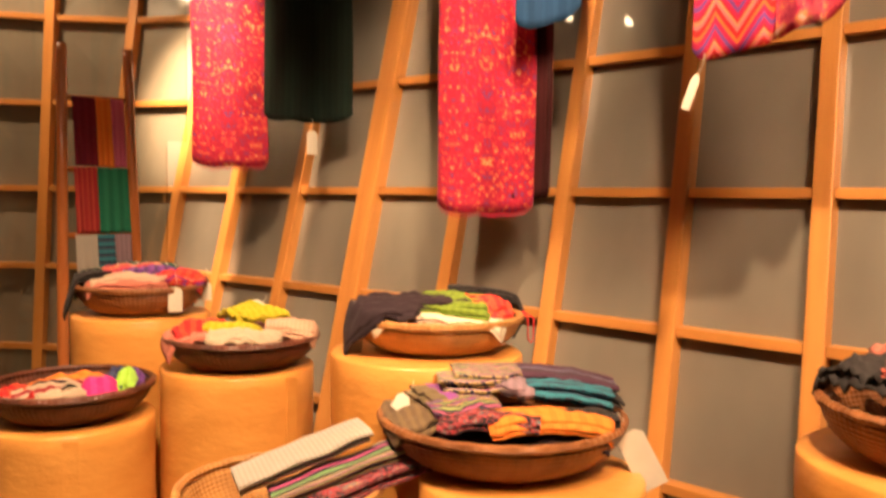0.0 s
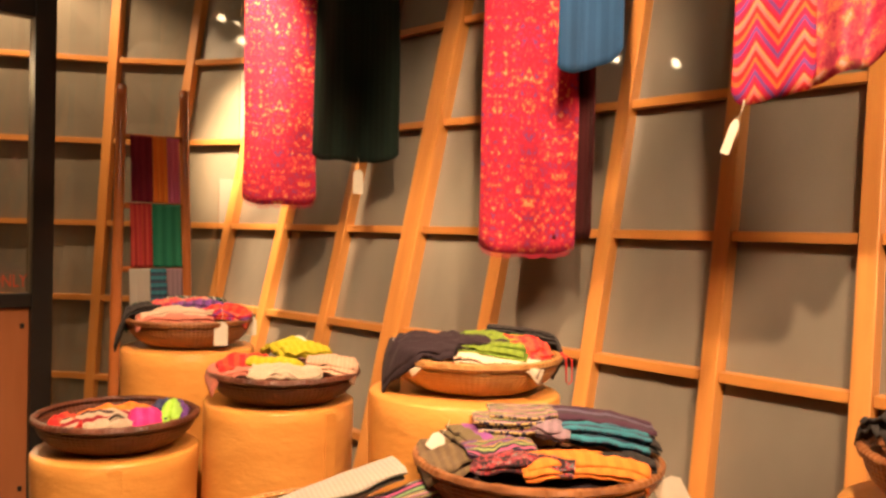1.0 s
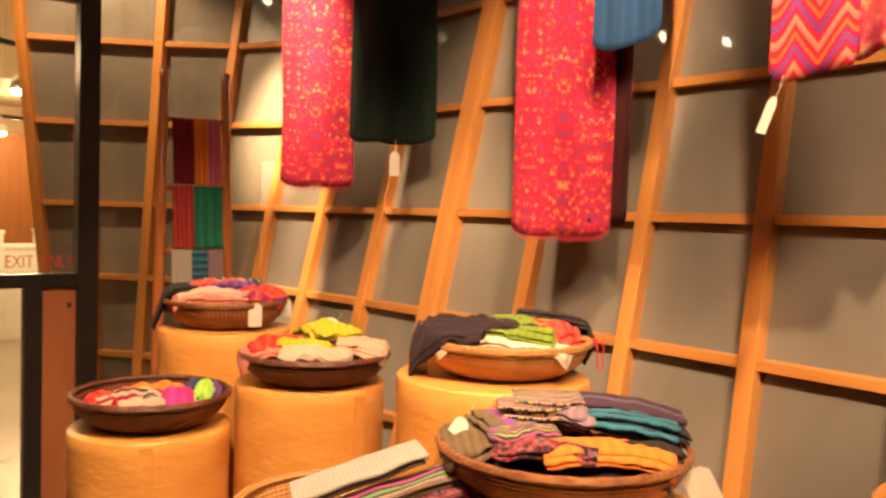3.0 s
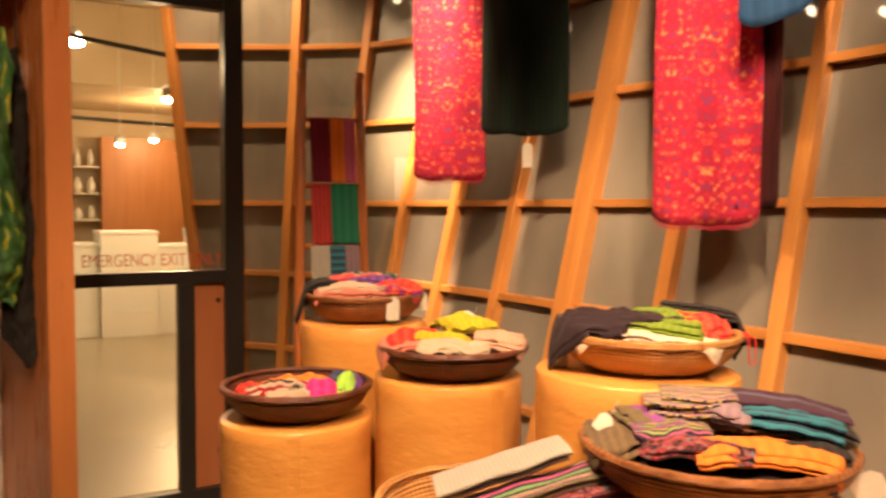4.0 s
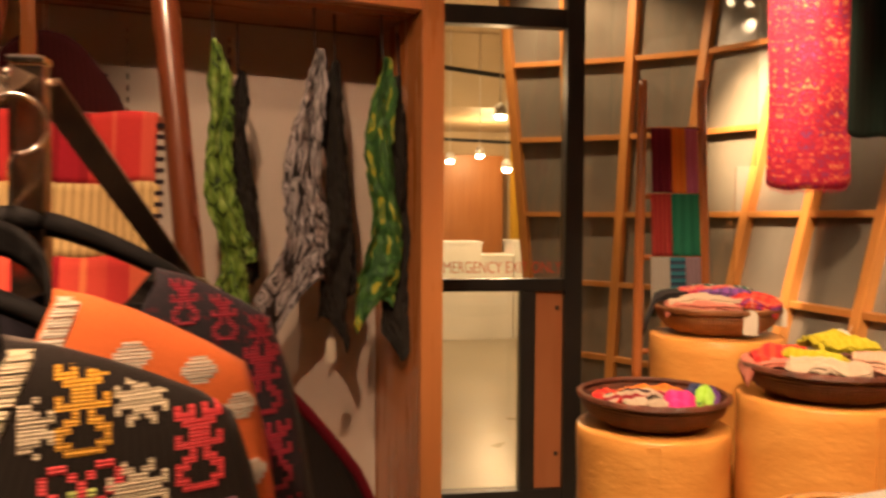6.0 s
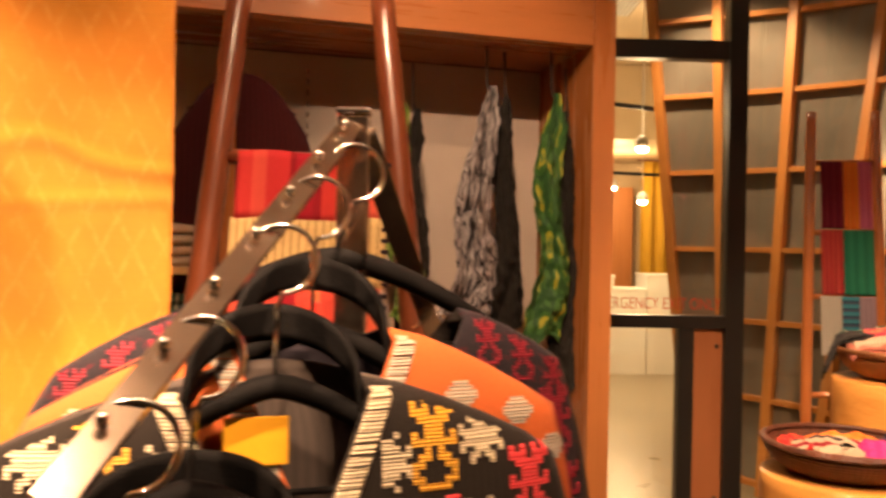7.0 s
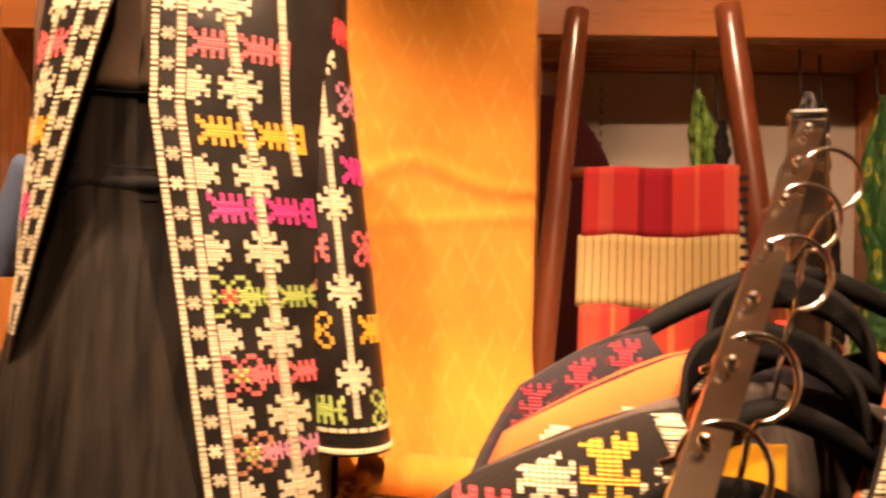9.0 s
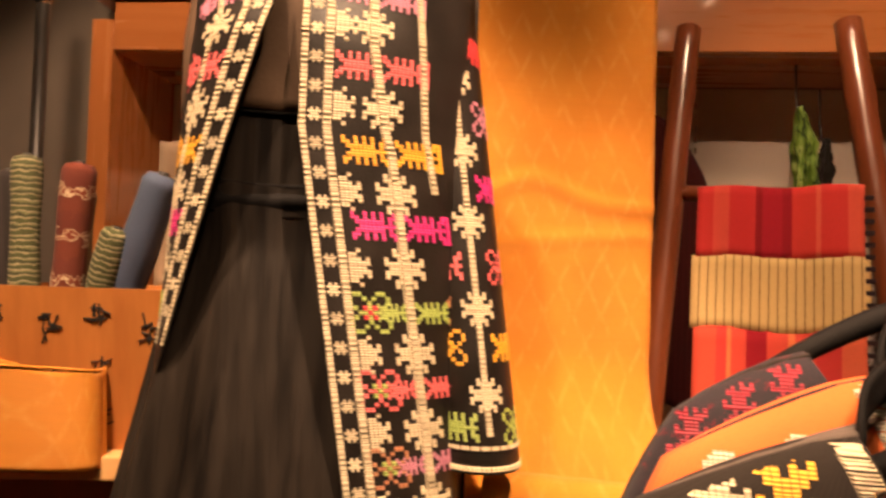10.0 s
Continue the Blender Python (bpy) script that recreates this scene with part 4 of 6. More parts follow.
heap_cloth(B, *rf(B, 0.16, -0.11), 0.24, 0.15, facing(B) + -8, CHARCOAL, "charcoal scarf folded over a bowl rim", 0.03, 0.004, 0.005, 3, seed=36)
tag(1.30, 1.545, 0.955, 0.04, 0.085, -35)
tag(1.305, 1.535, 0.87, 0.035, 0.11, -35)

ox, oy = rf(B, 0.222, 0.02)
t = thing("ribbon_loop", "thin red ribbon loop hanging from a bowl rim", "ribbon", at=(B[0] + ox, B[1] + oy, B[2]))
tube("ribbon", [(0.0, 0.0, 0.010), (0.010, -0.008, -0.004), (0.012, -0.010, -0.06), (0.017, -0.014, -0.068), (0.023, -0.018, -0.06), (0.022, -0.018, -0.004), (0.006, 0.006, 0.012)], 0.0022, SCARLET, t, sides=6)

# front pedestal
pedestal(1.32, 1.00, 0.690, 0.232, "round pedestal covered in crinkled amber paper by the window")
basket(1.355, 1.11, 0.690, 0.262, 0.098, RED_WICKER, "wide reddish woven bowl heaped with striped scarves")
B = (1.355, 1.11, 0.781, 0.258)
heap_cloth(B, *rf(B, 0.02, 0.03), 0.36, 0.32, facing(B) + 4, PLUM, "dark plum scarf lining a wide bowl", -0.022, 0.0, 0.012, 1, seed=40)
heap_cloth(B, *rf(B, -0.18, 0.02), 0.18, 0.26, facing(B) + 15, BROWN, "olive brown scarf hanging over a wide bowl", 0.0, 0.01, 0.012, 2, seed=41)
heap_cloth(B, *rf(B, -0.13, -0.03), 0.14, 0.22, facing(B) + 25, OLIVE_STRIPE, "violet and olive striped scarf in a wide bowl", 0.024, 0.012, 0.008, 2, seed=42)
heap_cloth(B, *rf(B, 0.09, -0.11), 0.36, 0.13, facing(B) + -4, PLUM_STRIPE, "plum striped long scarf in a wide bowl", 0.032, 0.020, 0.006, 4, seed=43)
heap_cloth(B, *rf(B, 0.13, -0.01), 0.2, 0.09, facing(B) + 4, TEAL, "teal striped scarf in a wide bowl", 0.028, 0.006, 0.006, 4, seed=44)
heap_cloth(B, *rf(B, 0.03, -0.02), 0.07, 0.13, facing(B) + 0, MAUVE, "mauve scarf in a wide bowl", 0.036, 0.012, 0.006, 3, seed=45)
heap_cloth(B, *rf(B, -0.05, -0.05), 0.17, 0.17, facing(B) + 6, FINE, "dark scarf with fine bright stripes in a bowl", 0.046, 0.008, 0.004, 4, seed=46)
heap_cloth(B, *rf(B, -0.08, 0.07), 0.15, 0.10, facing(B) + 14, MULTI, "dark scarf with thin coloured stripes in a bowl", 0.018, 0.016, 0.010, 2, seed=47)
heap_cloth(B, *rf(B, -0.03, 0.15), 0.2, 0.08, facing(B) + -6, ETHNIC, "dark brocade scarf at the bowl rim", 0.014, 0.014, 0.010, 2, seed=48)
heap_cloth(B, *rf(B, 0.09, 0.13), 0.25, 0.10, facing(B) + 8, ORANGE, "bright orange scarf in a wide bowl", 0.006, 0.012, 0.006, 3, seed=49)
heap_cloth(B, *rf(B, 0.17, 0.1), 0.12, 0.05, facing(B) + 14, CHARCOAL, "charcoal scarf at the bowl rim", 0.020, 0.012, 0.008, 2, seed=50)
heap_cloth(B, *rf(B, 0.2, -0.03), 0.08, 0.12, facing(B) + 20, CHARCOAL, "black scarf end at the bowl rim", 0.030, 0.014, 0.010, 2, seed=51)
tag(1.47, 0.865, 0.775, 0.06, 0.13, -50, "cream card price tag on the bowl rim", tilt=-28)
tag(1.20, 1.25, 0.83, 0.035, 0.045, -40, tilt=40, lean=-40)

# tray with folded table runners in front
pedestal(0.93, 1.33, 0.575, 0.17, "low round paper covered pedestal under a basket")
basket(0.93, 1.33, 0.575, 0.20, 0.10, TAN_WICKER, "tan coiled basket holding folded runners")
folded(0.985, 1.335, 0.715, 0.29, 0.13, 0.028, -24, GREY, "grey linen folded runner sticking out of a basket", (0, -17), 41, "folded_runner", 2)
folded(1.02, 1.25, 0.695, 0.29, 0.08, 0.028, -24, FINE, "dark folded runner with bright woven border", (4, -15), 42, "folded_runner", 2)
folded(1.055, 1.195, 0.682, 0.28, 0.07, 0.028, -22, ETHNIC, "black folded runner with brocade border", (8, -13), 43, "folded_runner", 3)

# bowl at the window corner
pedestal(1.57, 0.31, 0.82, 0.235, "round pedestal covered in amber paper beside the window")
basket(1.57, 0.31, 0.82, 0.20, 0.095, RED_WICKER, "reddish woven bowl with dark scarves")
B = (1.57, 0.31, 0.915, 0.20)
heap_cloth(B, 0.0, 0.02, 0.30, 0.26, -30, CHARCOAL, "charcoal scarf in a woven bowl", 0.02, 0.02, 0.02, 3, seed=52)
heap_cloth(B, -0.03, 0.05, 0.18, 0.10, 20, SALMON, "salmon scarf in a woven bowl", 0.05, 0.02, 0.012, 2, seed=53)


# ---------- hanging scarves ----------
def hanging(x, y, z0, z1, w, turn, material, label, folds=2.0, depth=0.02, flare=0.0, seed=0, fringe=False, slant=0.0):
    t = thing("hanging_scarf", label, "scarf", "scarves on the window wall", (x, y, z0))
    t.matrix_world = pose(x, y, 0, 0, 0, turn)
    h = z1 - z0

    def shape(u, v):
        ww = w * (1 + flare * v)
        px = (u - 0.5) * ww
        f = depth * (0.4 + 0.6 * v)
        return (px + 0.008 * noise.noise((u * 3, v * 3, seed)), f * math.sin(folds * 2 * math.pi * u + seed) + 0.01 * noise.noise((u * 4, v * 6, seed + 3)),
                z1 - h * v + 0.006 * noise.noise((u * 5, seed, 0)) * v + slant * (u - 0.5) * v ** 4 + 0.03 * abs(2 * u - 1) ** 8 * v ** 8)
    sheet("cloth", shape, (w, h), (40, 50), material, t)
    if fringe:
        bm = bmesh.new()
        for k in range(46):
            p = Vector(shape((k + 0.5) / 46, 1.0))
            add_box(bm, p + Vector((-0.0012, -0.001, -random.uniform(0.008, 0.016))), p + Vector((0.0012, 0.001, 0.0)))
        part("fringe", bm, material, t)
    tube("rail", ((-w * 0.6, 0, z1), (w * 0.6, 0, z1)), 0.012, DARK_WOOD, t, sides=8)
    return t


hanging(1.675, 2.73, 1.365, 2.95, 0.285, -33, RED_IKAT, "red and orange ikat silk scarf hanging by the window", 1.0, 0.02, seed=1, fringe=True)
hanging(1.86, 2.49, 1.535, 2.95, 0.30, -36, GREEN_CLOTH, "plain dark green shawl hanging by the window", 1.5, 0.035, 0.1, 2)
hanging(1.83, 1.58, 1.215, 2.95, 0.285, -47, RED_IKAT, "long red ikat silk scarf hanging folded by the window", 1.0, 0.03, seed=3, fringe=True)
# darker cloth carries the shade on the red scarf's right fold
hanging(1.93, 1.50, 1.26, 2.95, 0.16, -80, MAROON, "dark red sheet for the shaded right fold of a scarf", 1.0, 0.02, seed=4)
hanging(1.84, 1.37, 1.74, 2.95, 0.18, -50, BLUE_CLOTH, "blue cotton cloth hanging by the window", 1.0, 0.015, seed=5, slant=0.05)
hanging(1.63, 0.74, 1.56, 2.95, 0.16, -62, ZIG, "zigzag patterned orange and maroon scarf by the window", 1.0, 0.02, seed=6, slant=0.03)
hanging(1.70, 0.62, 1.61, 2.95, 0.15, -66, PINK_IKAT, "pink and orange patterned scarf by the window", 1.5, 0.03, seed=7, slant=0.06)
tag(1.84, 2.44, 1.50, 0.038, 0.09, -36)
tag(1.60, 0.80, 1.52, 0.018, 0.075, -60, tilt=18)


# ---------- ladder by the door ----------
def ladder(label, left, right, r, rungs, group="", material=None):
    """left and right: (top, foot) of the poles; rungs: shares of the length from the top."""
    t = thing("ladder", label, "ladder", group, (0, 0, 0))
    material = material or DARK_WOOD
    for top, foot in (left, right):
        a, b = Vector(top), Vector(foot)
        n = 40
        pts = [a.lerp(b, k / n) for k in range(n + 1)]
        tube("pole", pts, r, material, t, taper=lambda s: 1.0 + 0.12 * s + (0.09 if abs((s * 7) % 1 - 0.5) < 0.04 else 0.0))
    for s in rungs:
        a, b = Vector(left[0]).lerp(Vector(left[1]), s), Vector(right[0]).lerp(Vector(right[1]), s)
        tube("rung", (a, b), r * 0.6, material, t, sides=10)
    return t


ladder("slim brown bamboo display ladder beside the glass door", ((1.30, 3.36, 1.85), (1.18, 3.10, 0.0)), ((1.568, 3.36, 1.86), (1.51, 3.10, 0.0)), 0.020, (0.115, 0.27, 0.41, 0.62, 0.82), material=LADDER_WOOD)
L1Y = 3.30


def draped(name, label, x0, x1, z1, z0, y, material, seed=0, turn=0.0, slope=0.1):
    t = thing(name, label, "textile", "textiles on ladders", ((x0 + x1) / 2, y, z1))

    def shape(u, v):
        px = (u - 0.5) * (x1 - x0)
        return px, -0.022 + slope * (z0 - z1) * v + 0.004 * math.sin(u * 17 + seed) * v, (z0 - z1) * v
    sheet("cloth", shape, (x1 - x0, z1 - z0), (24, 20), material, t)
    return t


for x0, x1, z1, z0, m, lab in ((1.312, 1.404, 1.643, 1.368, cloth_colour("wine_weave", (0.16, 0.008, 0.03), (0.20, 0.012, 0.035), period=0.03), "wine red folded scarf on a bamboo ladder"), (1.406, 1.466, 1.643, 1.368, ORANGE, "orange folded scarf on a bamboo ladder"), (1.468, 1.522, 1.643, 1.368, cloth_colour("orchid_weave", (0.62, 0.14, 0.30), (0.68, 0.18, 0.34), period=0.03), "orchid pink folded scarf on a bamboo ladder"),
                               (1.302, 1.392, 1.362, 1.10, cloth_colour("brick_weave", (0.38, 0.03, 0.03), (0.45, 0.06, 0.04), (0.34, 0.02, 0.03), period=0.02), "brick red folded scarf on a bamboo ladder"), (1.394, 1.518, 1.362, 1.10, cloth_colour("sea_green_weave", (0.012, 0.16, 0.09), (0.02, 0.20, 0.11), period=0.04), "sea green folded scarf on a bamboo ladder"),
                               (1.29, 1.375, 1.095, 0.86, GREY, "grey folded scarf on a bamboo ladder"), (1.377, 1.445, 1.095, 0.86, TEAL, "teal folded scarf on a bamboo ladder"), (1.447, 1.514, 1.095, 0.86, MAUVE, "mauve folded scarf on a bamboo ladder")):
    draped("ladder_scarf", lab, x0, x1, z1, z0, L1Y + 0.02 + (z1 - 1.63) * 0.13, m, seed=x0 * 50)

# ---------- scarves in the cabinet ----------


def twisted(x, y, z1, z0, w, material, label, lean=0.0, seed=0, spread=1.6, tails=1.0):
    """A crinkled narrow scarf: folded over a hook, pleated, opening into ragged tails."""
    t = thing("cabinet_scarf", label, "scarf", "scarves in the cabinet", (x, y, z1), 15)
    h = z1 - z0

    def strand(u, v, shift, side):
        g = min(1.0, 0.30 + 6 * v) * (0.62 + (spread - 0.62) * max(0.0, v - 0.12) ** 1.1)
        g *= 1 + 0.16 * math.sin(v * 11 + seed * 2 + side) + 0.10 * noise.noise((v * 14, seed, side))
        c = 2 * u - 1
        hem = 1 - 0.13 * tails * abs(math.sin(2.2 * u + seed + side)) * v ** 3
        px = lean * v + shift * v + w / 2 * g * c + 0.012 * math.sin(v * 9 + seed) + 0.006 * noise.noise((u * 5, v * 30, seed))
        py = 0.016 * math.sin(7 * u + 3 * math.sin(4 * v + seed) + seed) + 0.013 * noise.noise((u * 6 + seed, v * 22, side)) + 0.007 * noise.noise((u * 15, v * 60, seed)) - side * 0.018 * min(1.0, 8 * v)
        return px, py, -h * v * hem + 0.012 * (1 - c * c) * (v < 0.02)
    for name, shift, side in (("front_fall", 0.0, 1), ("rear_fall", 0.035, -1)):
        sheet(name, lambda u, v, shift=shift, side=side: strand(u, v * (1 if side > 0 else 0.86), shift, side), (w * 2.0, h), (28, 110), material, t, thick=0.003)
    tube("loop", ((0, 0, -0.005), (0, 0.02, 0.03), (0, 0.03, 0.16)), 0.004, BLACK_STEEL, t, sides=6)
    return t


twisted(-0.405, 2.57, 1.78, 0.93, 0.105, LIME_BATIK, "bright lime green batik scarf hanging in the cabinet", 0.05, 0.5, 0.95)
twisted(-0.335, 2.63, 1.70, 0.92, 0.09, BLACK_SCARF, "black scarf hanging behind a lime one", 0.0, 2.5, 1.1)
twisted(-0.095, 2.64, 1.78, 0.86, 0.115, GREY_BATIK, "black and white batik scarf hanging in the cabinet", -0.09, 1.4, 1.75, 1.6)
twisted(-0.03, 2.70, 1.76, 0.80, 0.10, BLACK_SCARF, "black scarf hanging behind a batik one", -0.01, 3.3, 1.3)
twisted(0.125, 2.69, 1.77, 0.86, 0.12, OLIVE_BATIK, "olive and yellow batik scarf hanging in the cabinet", -0.02, 2.2, 1.25)
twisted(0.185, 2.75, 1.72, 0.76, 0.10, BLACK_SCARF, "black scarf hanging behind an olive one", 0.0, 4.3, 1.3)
tag(-0.27, 2.52, 0.90, 0.045, 0.13, 15, "orange and cream card tag on a scarf")
tag(-0.05, 2.58, 0.87, 0.03, 0.08, 15)

# maroon garment in the cabinet
t = thing("maroon_jacket", "dark maroon jacket hanging in the cabinet", "jacket", at=(-0.86, 2.50, 0), turn=15)
sheet("cloth", lambda u, v: (0.23 * (2 * u - 1) * (0.72 + 0.28 * min(1, v * 6) ** 0.5), -0.06 * math.cos(math.pi * (u - 0.5)) + 0.01 * math.sin(20 * u) * v, 1.77 - 0.85 * v - 0.14 * abs(2 * u - 1) ** 2.4), (0.52, 0.85), (30, 30), MAROON, t)
tube("hanger", ((-0.16, 0, 1.66), (0, 0, 1.74), (0.16, 0, 1.66)), 0.008, BLACK_PLASTIC, t)
tube("hook", ((0, 0, 1.74), (0, 0, 1.92)), 0.003, CHROME, t, sides=6)
# folded cloths on the shelves
rnd = random.Random(4)
CAB = pose(0.32, 2.65, 0, 0, 0, 15.06)
for zs in (0.99, 1.19):
    for k in range(6):
        p = CAB @ Vector((-1.36 - 0.23 * k, 0.2, zs))
        m = rnd.choice((CHARCOAL, DKGREEN, BROWN, MAUVE, CREAM, TEAL, MAROON))
        folded(p.x, p.y, p.z, 0.2, 0.26, 0.11 + rnd.uniform(0, 0.03), 15, m, "folded cloth on a cabinet shelf", (0, 0), 60 + k, "folded_cloth", 4, "folded cloths on shelves", "folded cloth")
p = CAB @ Vector((-2.70, 0.16, 1.67))
t = thing("cream_cloth", "cream woven cloth hanging in the cabinet", "cloth", at=p, turn=15)
sheet("cloth", lambda u, v: (0.2 * u, 0.01 * math.sin(12 * u), -0.48 * v), (0.2, 0.48), (12, 12), CREAM, t)

# ---------- ladder with the striped weave ----------
ladder("dark brown bamboo ladder leaning before the cabinet", ((-0.645, 1.55, 1.735), (-0.745, 1.17, 0.0)), ((-0.375, 1.55, 1.725), (-0.165, 1.17, 0.0)), 0.023, (0.183, 0.45, 0.72))
t = thing("striped_weave", "red and orange striped weave with cream band over a ladder rung", "textile", "textiles on ladders", (-0.487, 1.455, 1.41))


def weave_panel(z1, z0, x0=-0.128, x1=0.128):
    def shape(u, v):
        z = z1 + (z0 - z1) * v
        return x0 + (x1 - x0) * u, -0.025 + 0.2 * z + 0.004 * math.sin(u * 14 + z * 9), z + 0.003 * math.sin(u * 9)
    return shape


sheet("red_panel", weave_panel(0.012, -0.108), (0.26, 0.12), (24, 8), LADDER_RED, t, "red striped panel")
sheet("cream_panel", weave_panel(-0.106, -0.226, -0.134, 0.136), (0.27, 0.12), (24, 8), CREAM_STRIPE, t, "cream panel with dark pinstripes")
sheet("orange_panel", weave_panel(-0.224, -0.55), (0.26, 0.33), (24, 14), LADDER_ORANGE, t, "orange striped panel")
bm = bmesh.new()
for k in range(22):
    z = -0.008 - k * 0.019
    add_box(bm, (0.127, -0.03 + 0.2 * z, z - 0.005), (0.141, -0.022 + 0.2 * z, z + 0.003), 0.001)
part("tassels", bm, PLUM, t, "small dark tassels")

# ---------- table and amber cloth ----------
t = thing("table", "long low wooden display table with pale top", "table", at=(-1.22, 1.30, 0), turn=24.8)
box_part("top", (-0.95, -0.24, 0.935), (0.62, 0.30, 0.97), wood("table_wood", (0.5, 0.27, 0.1), (0.66, 0.4, 0.17), 0.4, 0), t)
for x in (-0.9, 0.57):
    for y in (-0.2, 0.26):
        box_part("leg", (x - 0.03, y - 0.03, 0), (x + 0.03, y + 0.03, 0.934), CABINET_UPRIGHT, t)
box_part("apron", (-0.88, -0.2, 0.80), (0.55, -0.17, 0.934), CABINET_WOOD, t)

t = thing("amber_cloth", "long amber yellow handwoven silk panel hanging to a table", "textile", at=(-0.667, 1.240, 0), turn=25)


def amber_shape(u, v):
    z = 2.6 - 1.622 * v
    low = max(0.0, 1.17 - z) / 0.192
    px = -0.43 * (1 - u) - 0.012 * low * u
    ripple = 0.006 * math.sin(5.5 * u + 2.2 * v) + 0.006 * noise.noise((u * 4, v * 9, 2))
    crease = 0.006 * math.exp(-((z - 1.365 - 0.04 * math.exp(-((u - 0.56) / 0.16) ** 2)) / 0.010) ** 2) + 0.004 * math.exp(-((z - 1.295 - 0.03 * u) / 0.008) ** 2)
    return px, ripple - crease - 0.16 * low ** 2.2, z


sheet("cloth", amber_shape, (0.43, 1.62), (44, 180), AMBER, t)
tube("rail", ((-0.46, 0, 2.6), (0.03, 0, 2.6)), 0.012, DARK_WOOD, t, sides=10)
st = thing("side_table", "small pale wooden side table under the amber cloth", "side table", at=(-0.68, 1.0, 0), turn=4)
box_part("top", (-0.155, -0.11, 0.945), (0.165, 0.12, 0.970), wood("side_table_wood", (0.5, 0.27, 0.1), (0.66, 0.4, 0.17), 0.4, 0), st)
for x in (-0.135, 0.145):
    for y in (-0.09, 0.10):
        box_part("leg", (x - 0.014, y - 0.014, 0), (x + 0.014, y + 0.014, 0.944), CABINET_UPRIGHT, st)
r = thing("cloth_roll", "rolled end of amber silk lying on a table", "cloth roll", at=(-0.685, 0.945, 0.9705), turn=4)


def roll_shape(u, v):
    a = 2 * math.pi * v
    return (u - 0.5) * 0.28, 0.026 * math.cos(a), 0.025 + 0.025 * math.sin(a) + 0.001 * math.sin(30 * u + a)


sheet("cloth", roll_shape, (0.28, 0.17), (12, 28), AMBER, r, thick=0)
for x in (-0.14, 0.14):
    lathe("roll_end", ((0.004, -0.002), (0.016, -0.0015), (0.0245, 0.0), (0.0245, 0.001), (0.004, 0.002)), AMBER, r, sides=20).matrix_local = Matrix.Translation((x, 0, 0.025)) @ pose(0, 0, 0, 0, 90, 0)

# ---------- mannequin ----------
BODY = pose(-1.035, 0.81, 0, 0, 0, 24.8)
t = lathe("mannequin", ((0.16, 0.0), (0.17, 0.02), (0.03, 0.03), (0.025, 0.6), (0.12, 0.66), (0.15, 0.85), (0.135, 1.05), (0.12, 1.17), (0.15, 1.36), (0.14, 1.48), (0.06, 1.56), (0.05, 1.66), (0.03, 1.67)), BLACK_PLASTIC, None, sides=32)
t.matrix_world = BODY @ Matrix.Diagonal((0.70, 0.48, 1, 1))
tagged(t, "black tailor's dummy standing before the table", "mannequin")
dress = thing("black_dress", "long black satin dress with a tied waist on a dummy", "dress")
dress.matrix_world = BODY


def dress_shape(u, v):
    z = 1.54 - 1.25 * v
    a = 2 * math.pi * u
    w = 0.121 + 0.008 * math.sin((z - 1.0) * 6) if z > 1.31 else 0.120 + 0.185 * (1.31 - z)
    pleat = (0.0015 if z > 1.31 else 0.002 + 0.009 * min(1, (1.31 - z) / 0.35))
    rr = 1 + pleat / 0.15 * math.sin(13 * a + 3 * math.sin(2 * a) + 3 * noise.noise((math.cos(a) * 2, math.sin(a) * 2, 1.0))) + 0.03 * noise.noise((math.cos(a) * 3, math.sin(a) * 3, z * 5))
    return w * rr * math.cos(a), 0.68 * w * rr * math.sin(a), z


sheet("cloth", dress_shape, (1.0, 1.25), (150, 50), DRESS_SATIN, dress)
sheet("sash", lambda u, v: ((0.1275 + 0.0025 * math.sin(v * 9 + 9 * u)) * math.cos(2 * math.pi * u), (0.0885 + 0.0025 * math.sin(v * 9 + 4 * u)) * math.sin(2 * math.pi * u), 1.350 - 0.036 * v + 0.004 * math.sin(2 * math.pi * u * 2 + 1) + 0.004 * noise.noise((9 * u, 3 * v, 1))), (1.0, 0.05), (90, 10), BLACK_PLASTIC, dress, "", 0.001)
sheet("yoke", lambda u, v: ((0.1300 - 0.02 * max(0.0, 0.4 - v)) * math.cos(2 * math.pi * u), 0.0900 * math.sin(2 * math.pi * u), 1.575 - 0.15 * v + 0.002 * math.sin(40 * u)), (1.0, 0.15), (60, 10), BROWN_SATIN, dress, "dark brown satin yoke", 0.003)
tube("yoke_seam", [(0.1305 * math.cos(a), 0.0905 * math.sin(a), 1.424 + 0.002 * math.sin(5 * a)) for a in (2 * math.pi * k / 48 for k in range(49))], 0.0015, BLACK_PLASTIC, dress, sides=6)


# ---------- embroidery ----------
def thread(name, colour):
    m, nt, b = base(name, colour, 0.6)
    v = coords(nt, "Object")
    n = noise_out(nt, v, 300.0, 2)
    w = nt.nodes.new("ShaderNodeTexWave")
    w.bands_direction = "Z"
    w.inputs["Scale"].default_value = 110.0
    w.inputs["Distortion"].default_value = 1.5
    nt.links.new(v, w.inputs["Vector"])
    c = mix(nt, math_node(nt, "MULTIPLY", w.outputs["Fac"], 0.35), colour, tuple(x * 0.4 for x in colour))
    c = mix(nt, math_node(nt, "MULTIPLY", n, 0.25), c, tuple(x * 0.5 for x in colour))
    nt.links.new(c, b.inputs["Base Color"])
    bump(nt, b, w.outputs["Fac"], 0.6, 0.002)
    return m


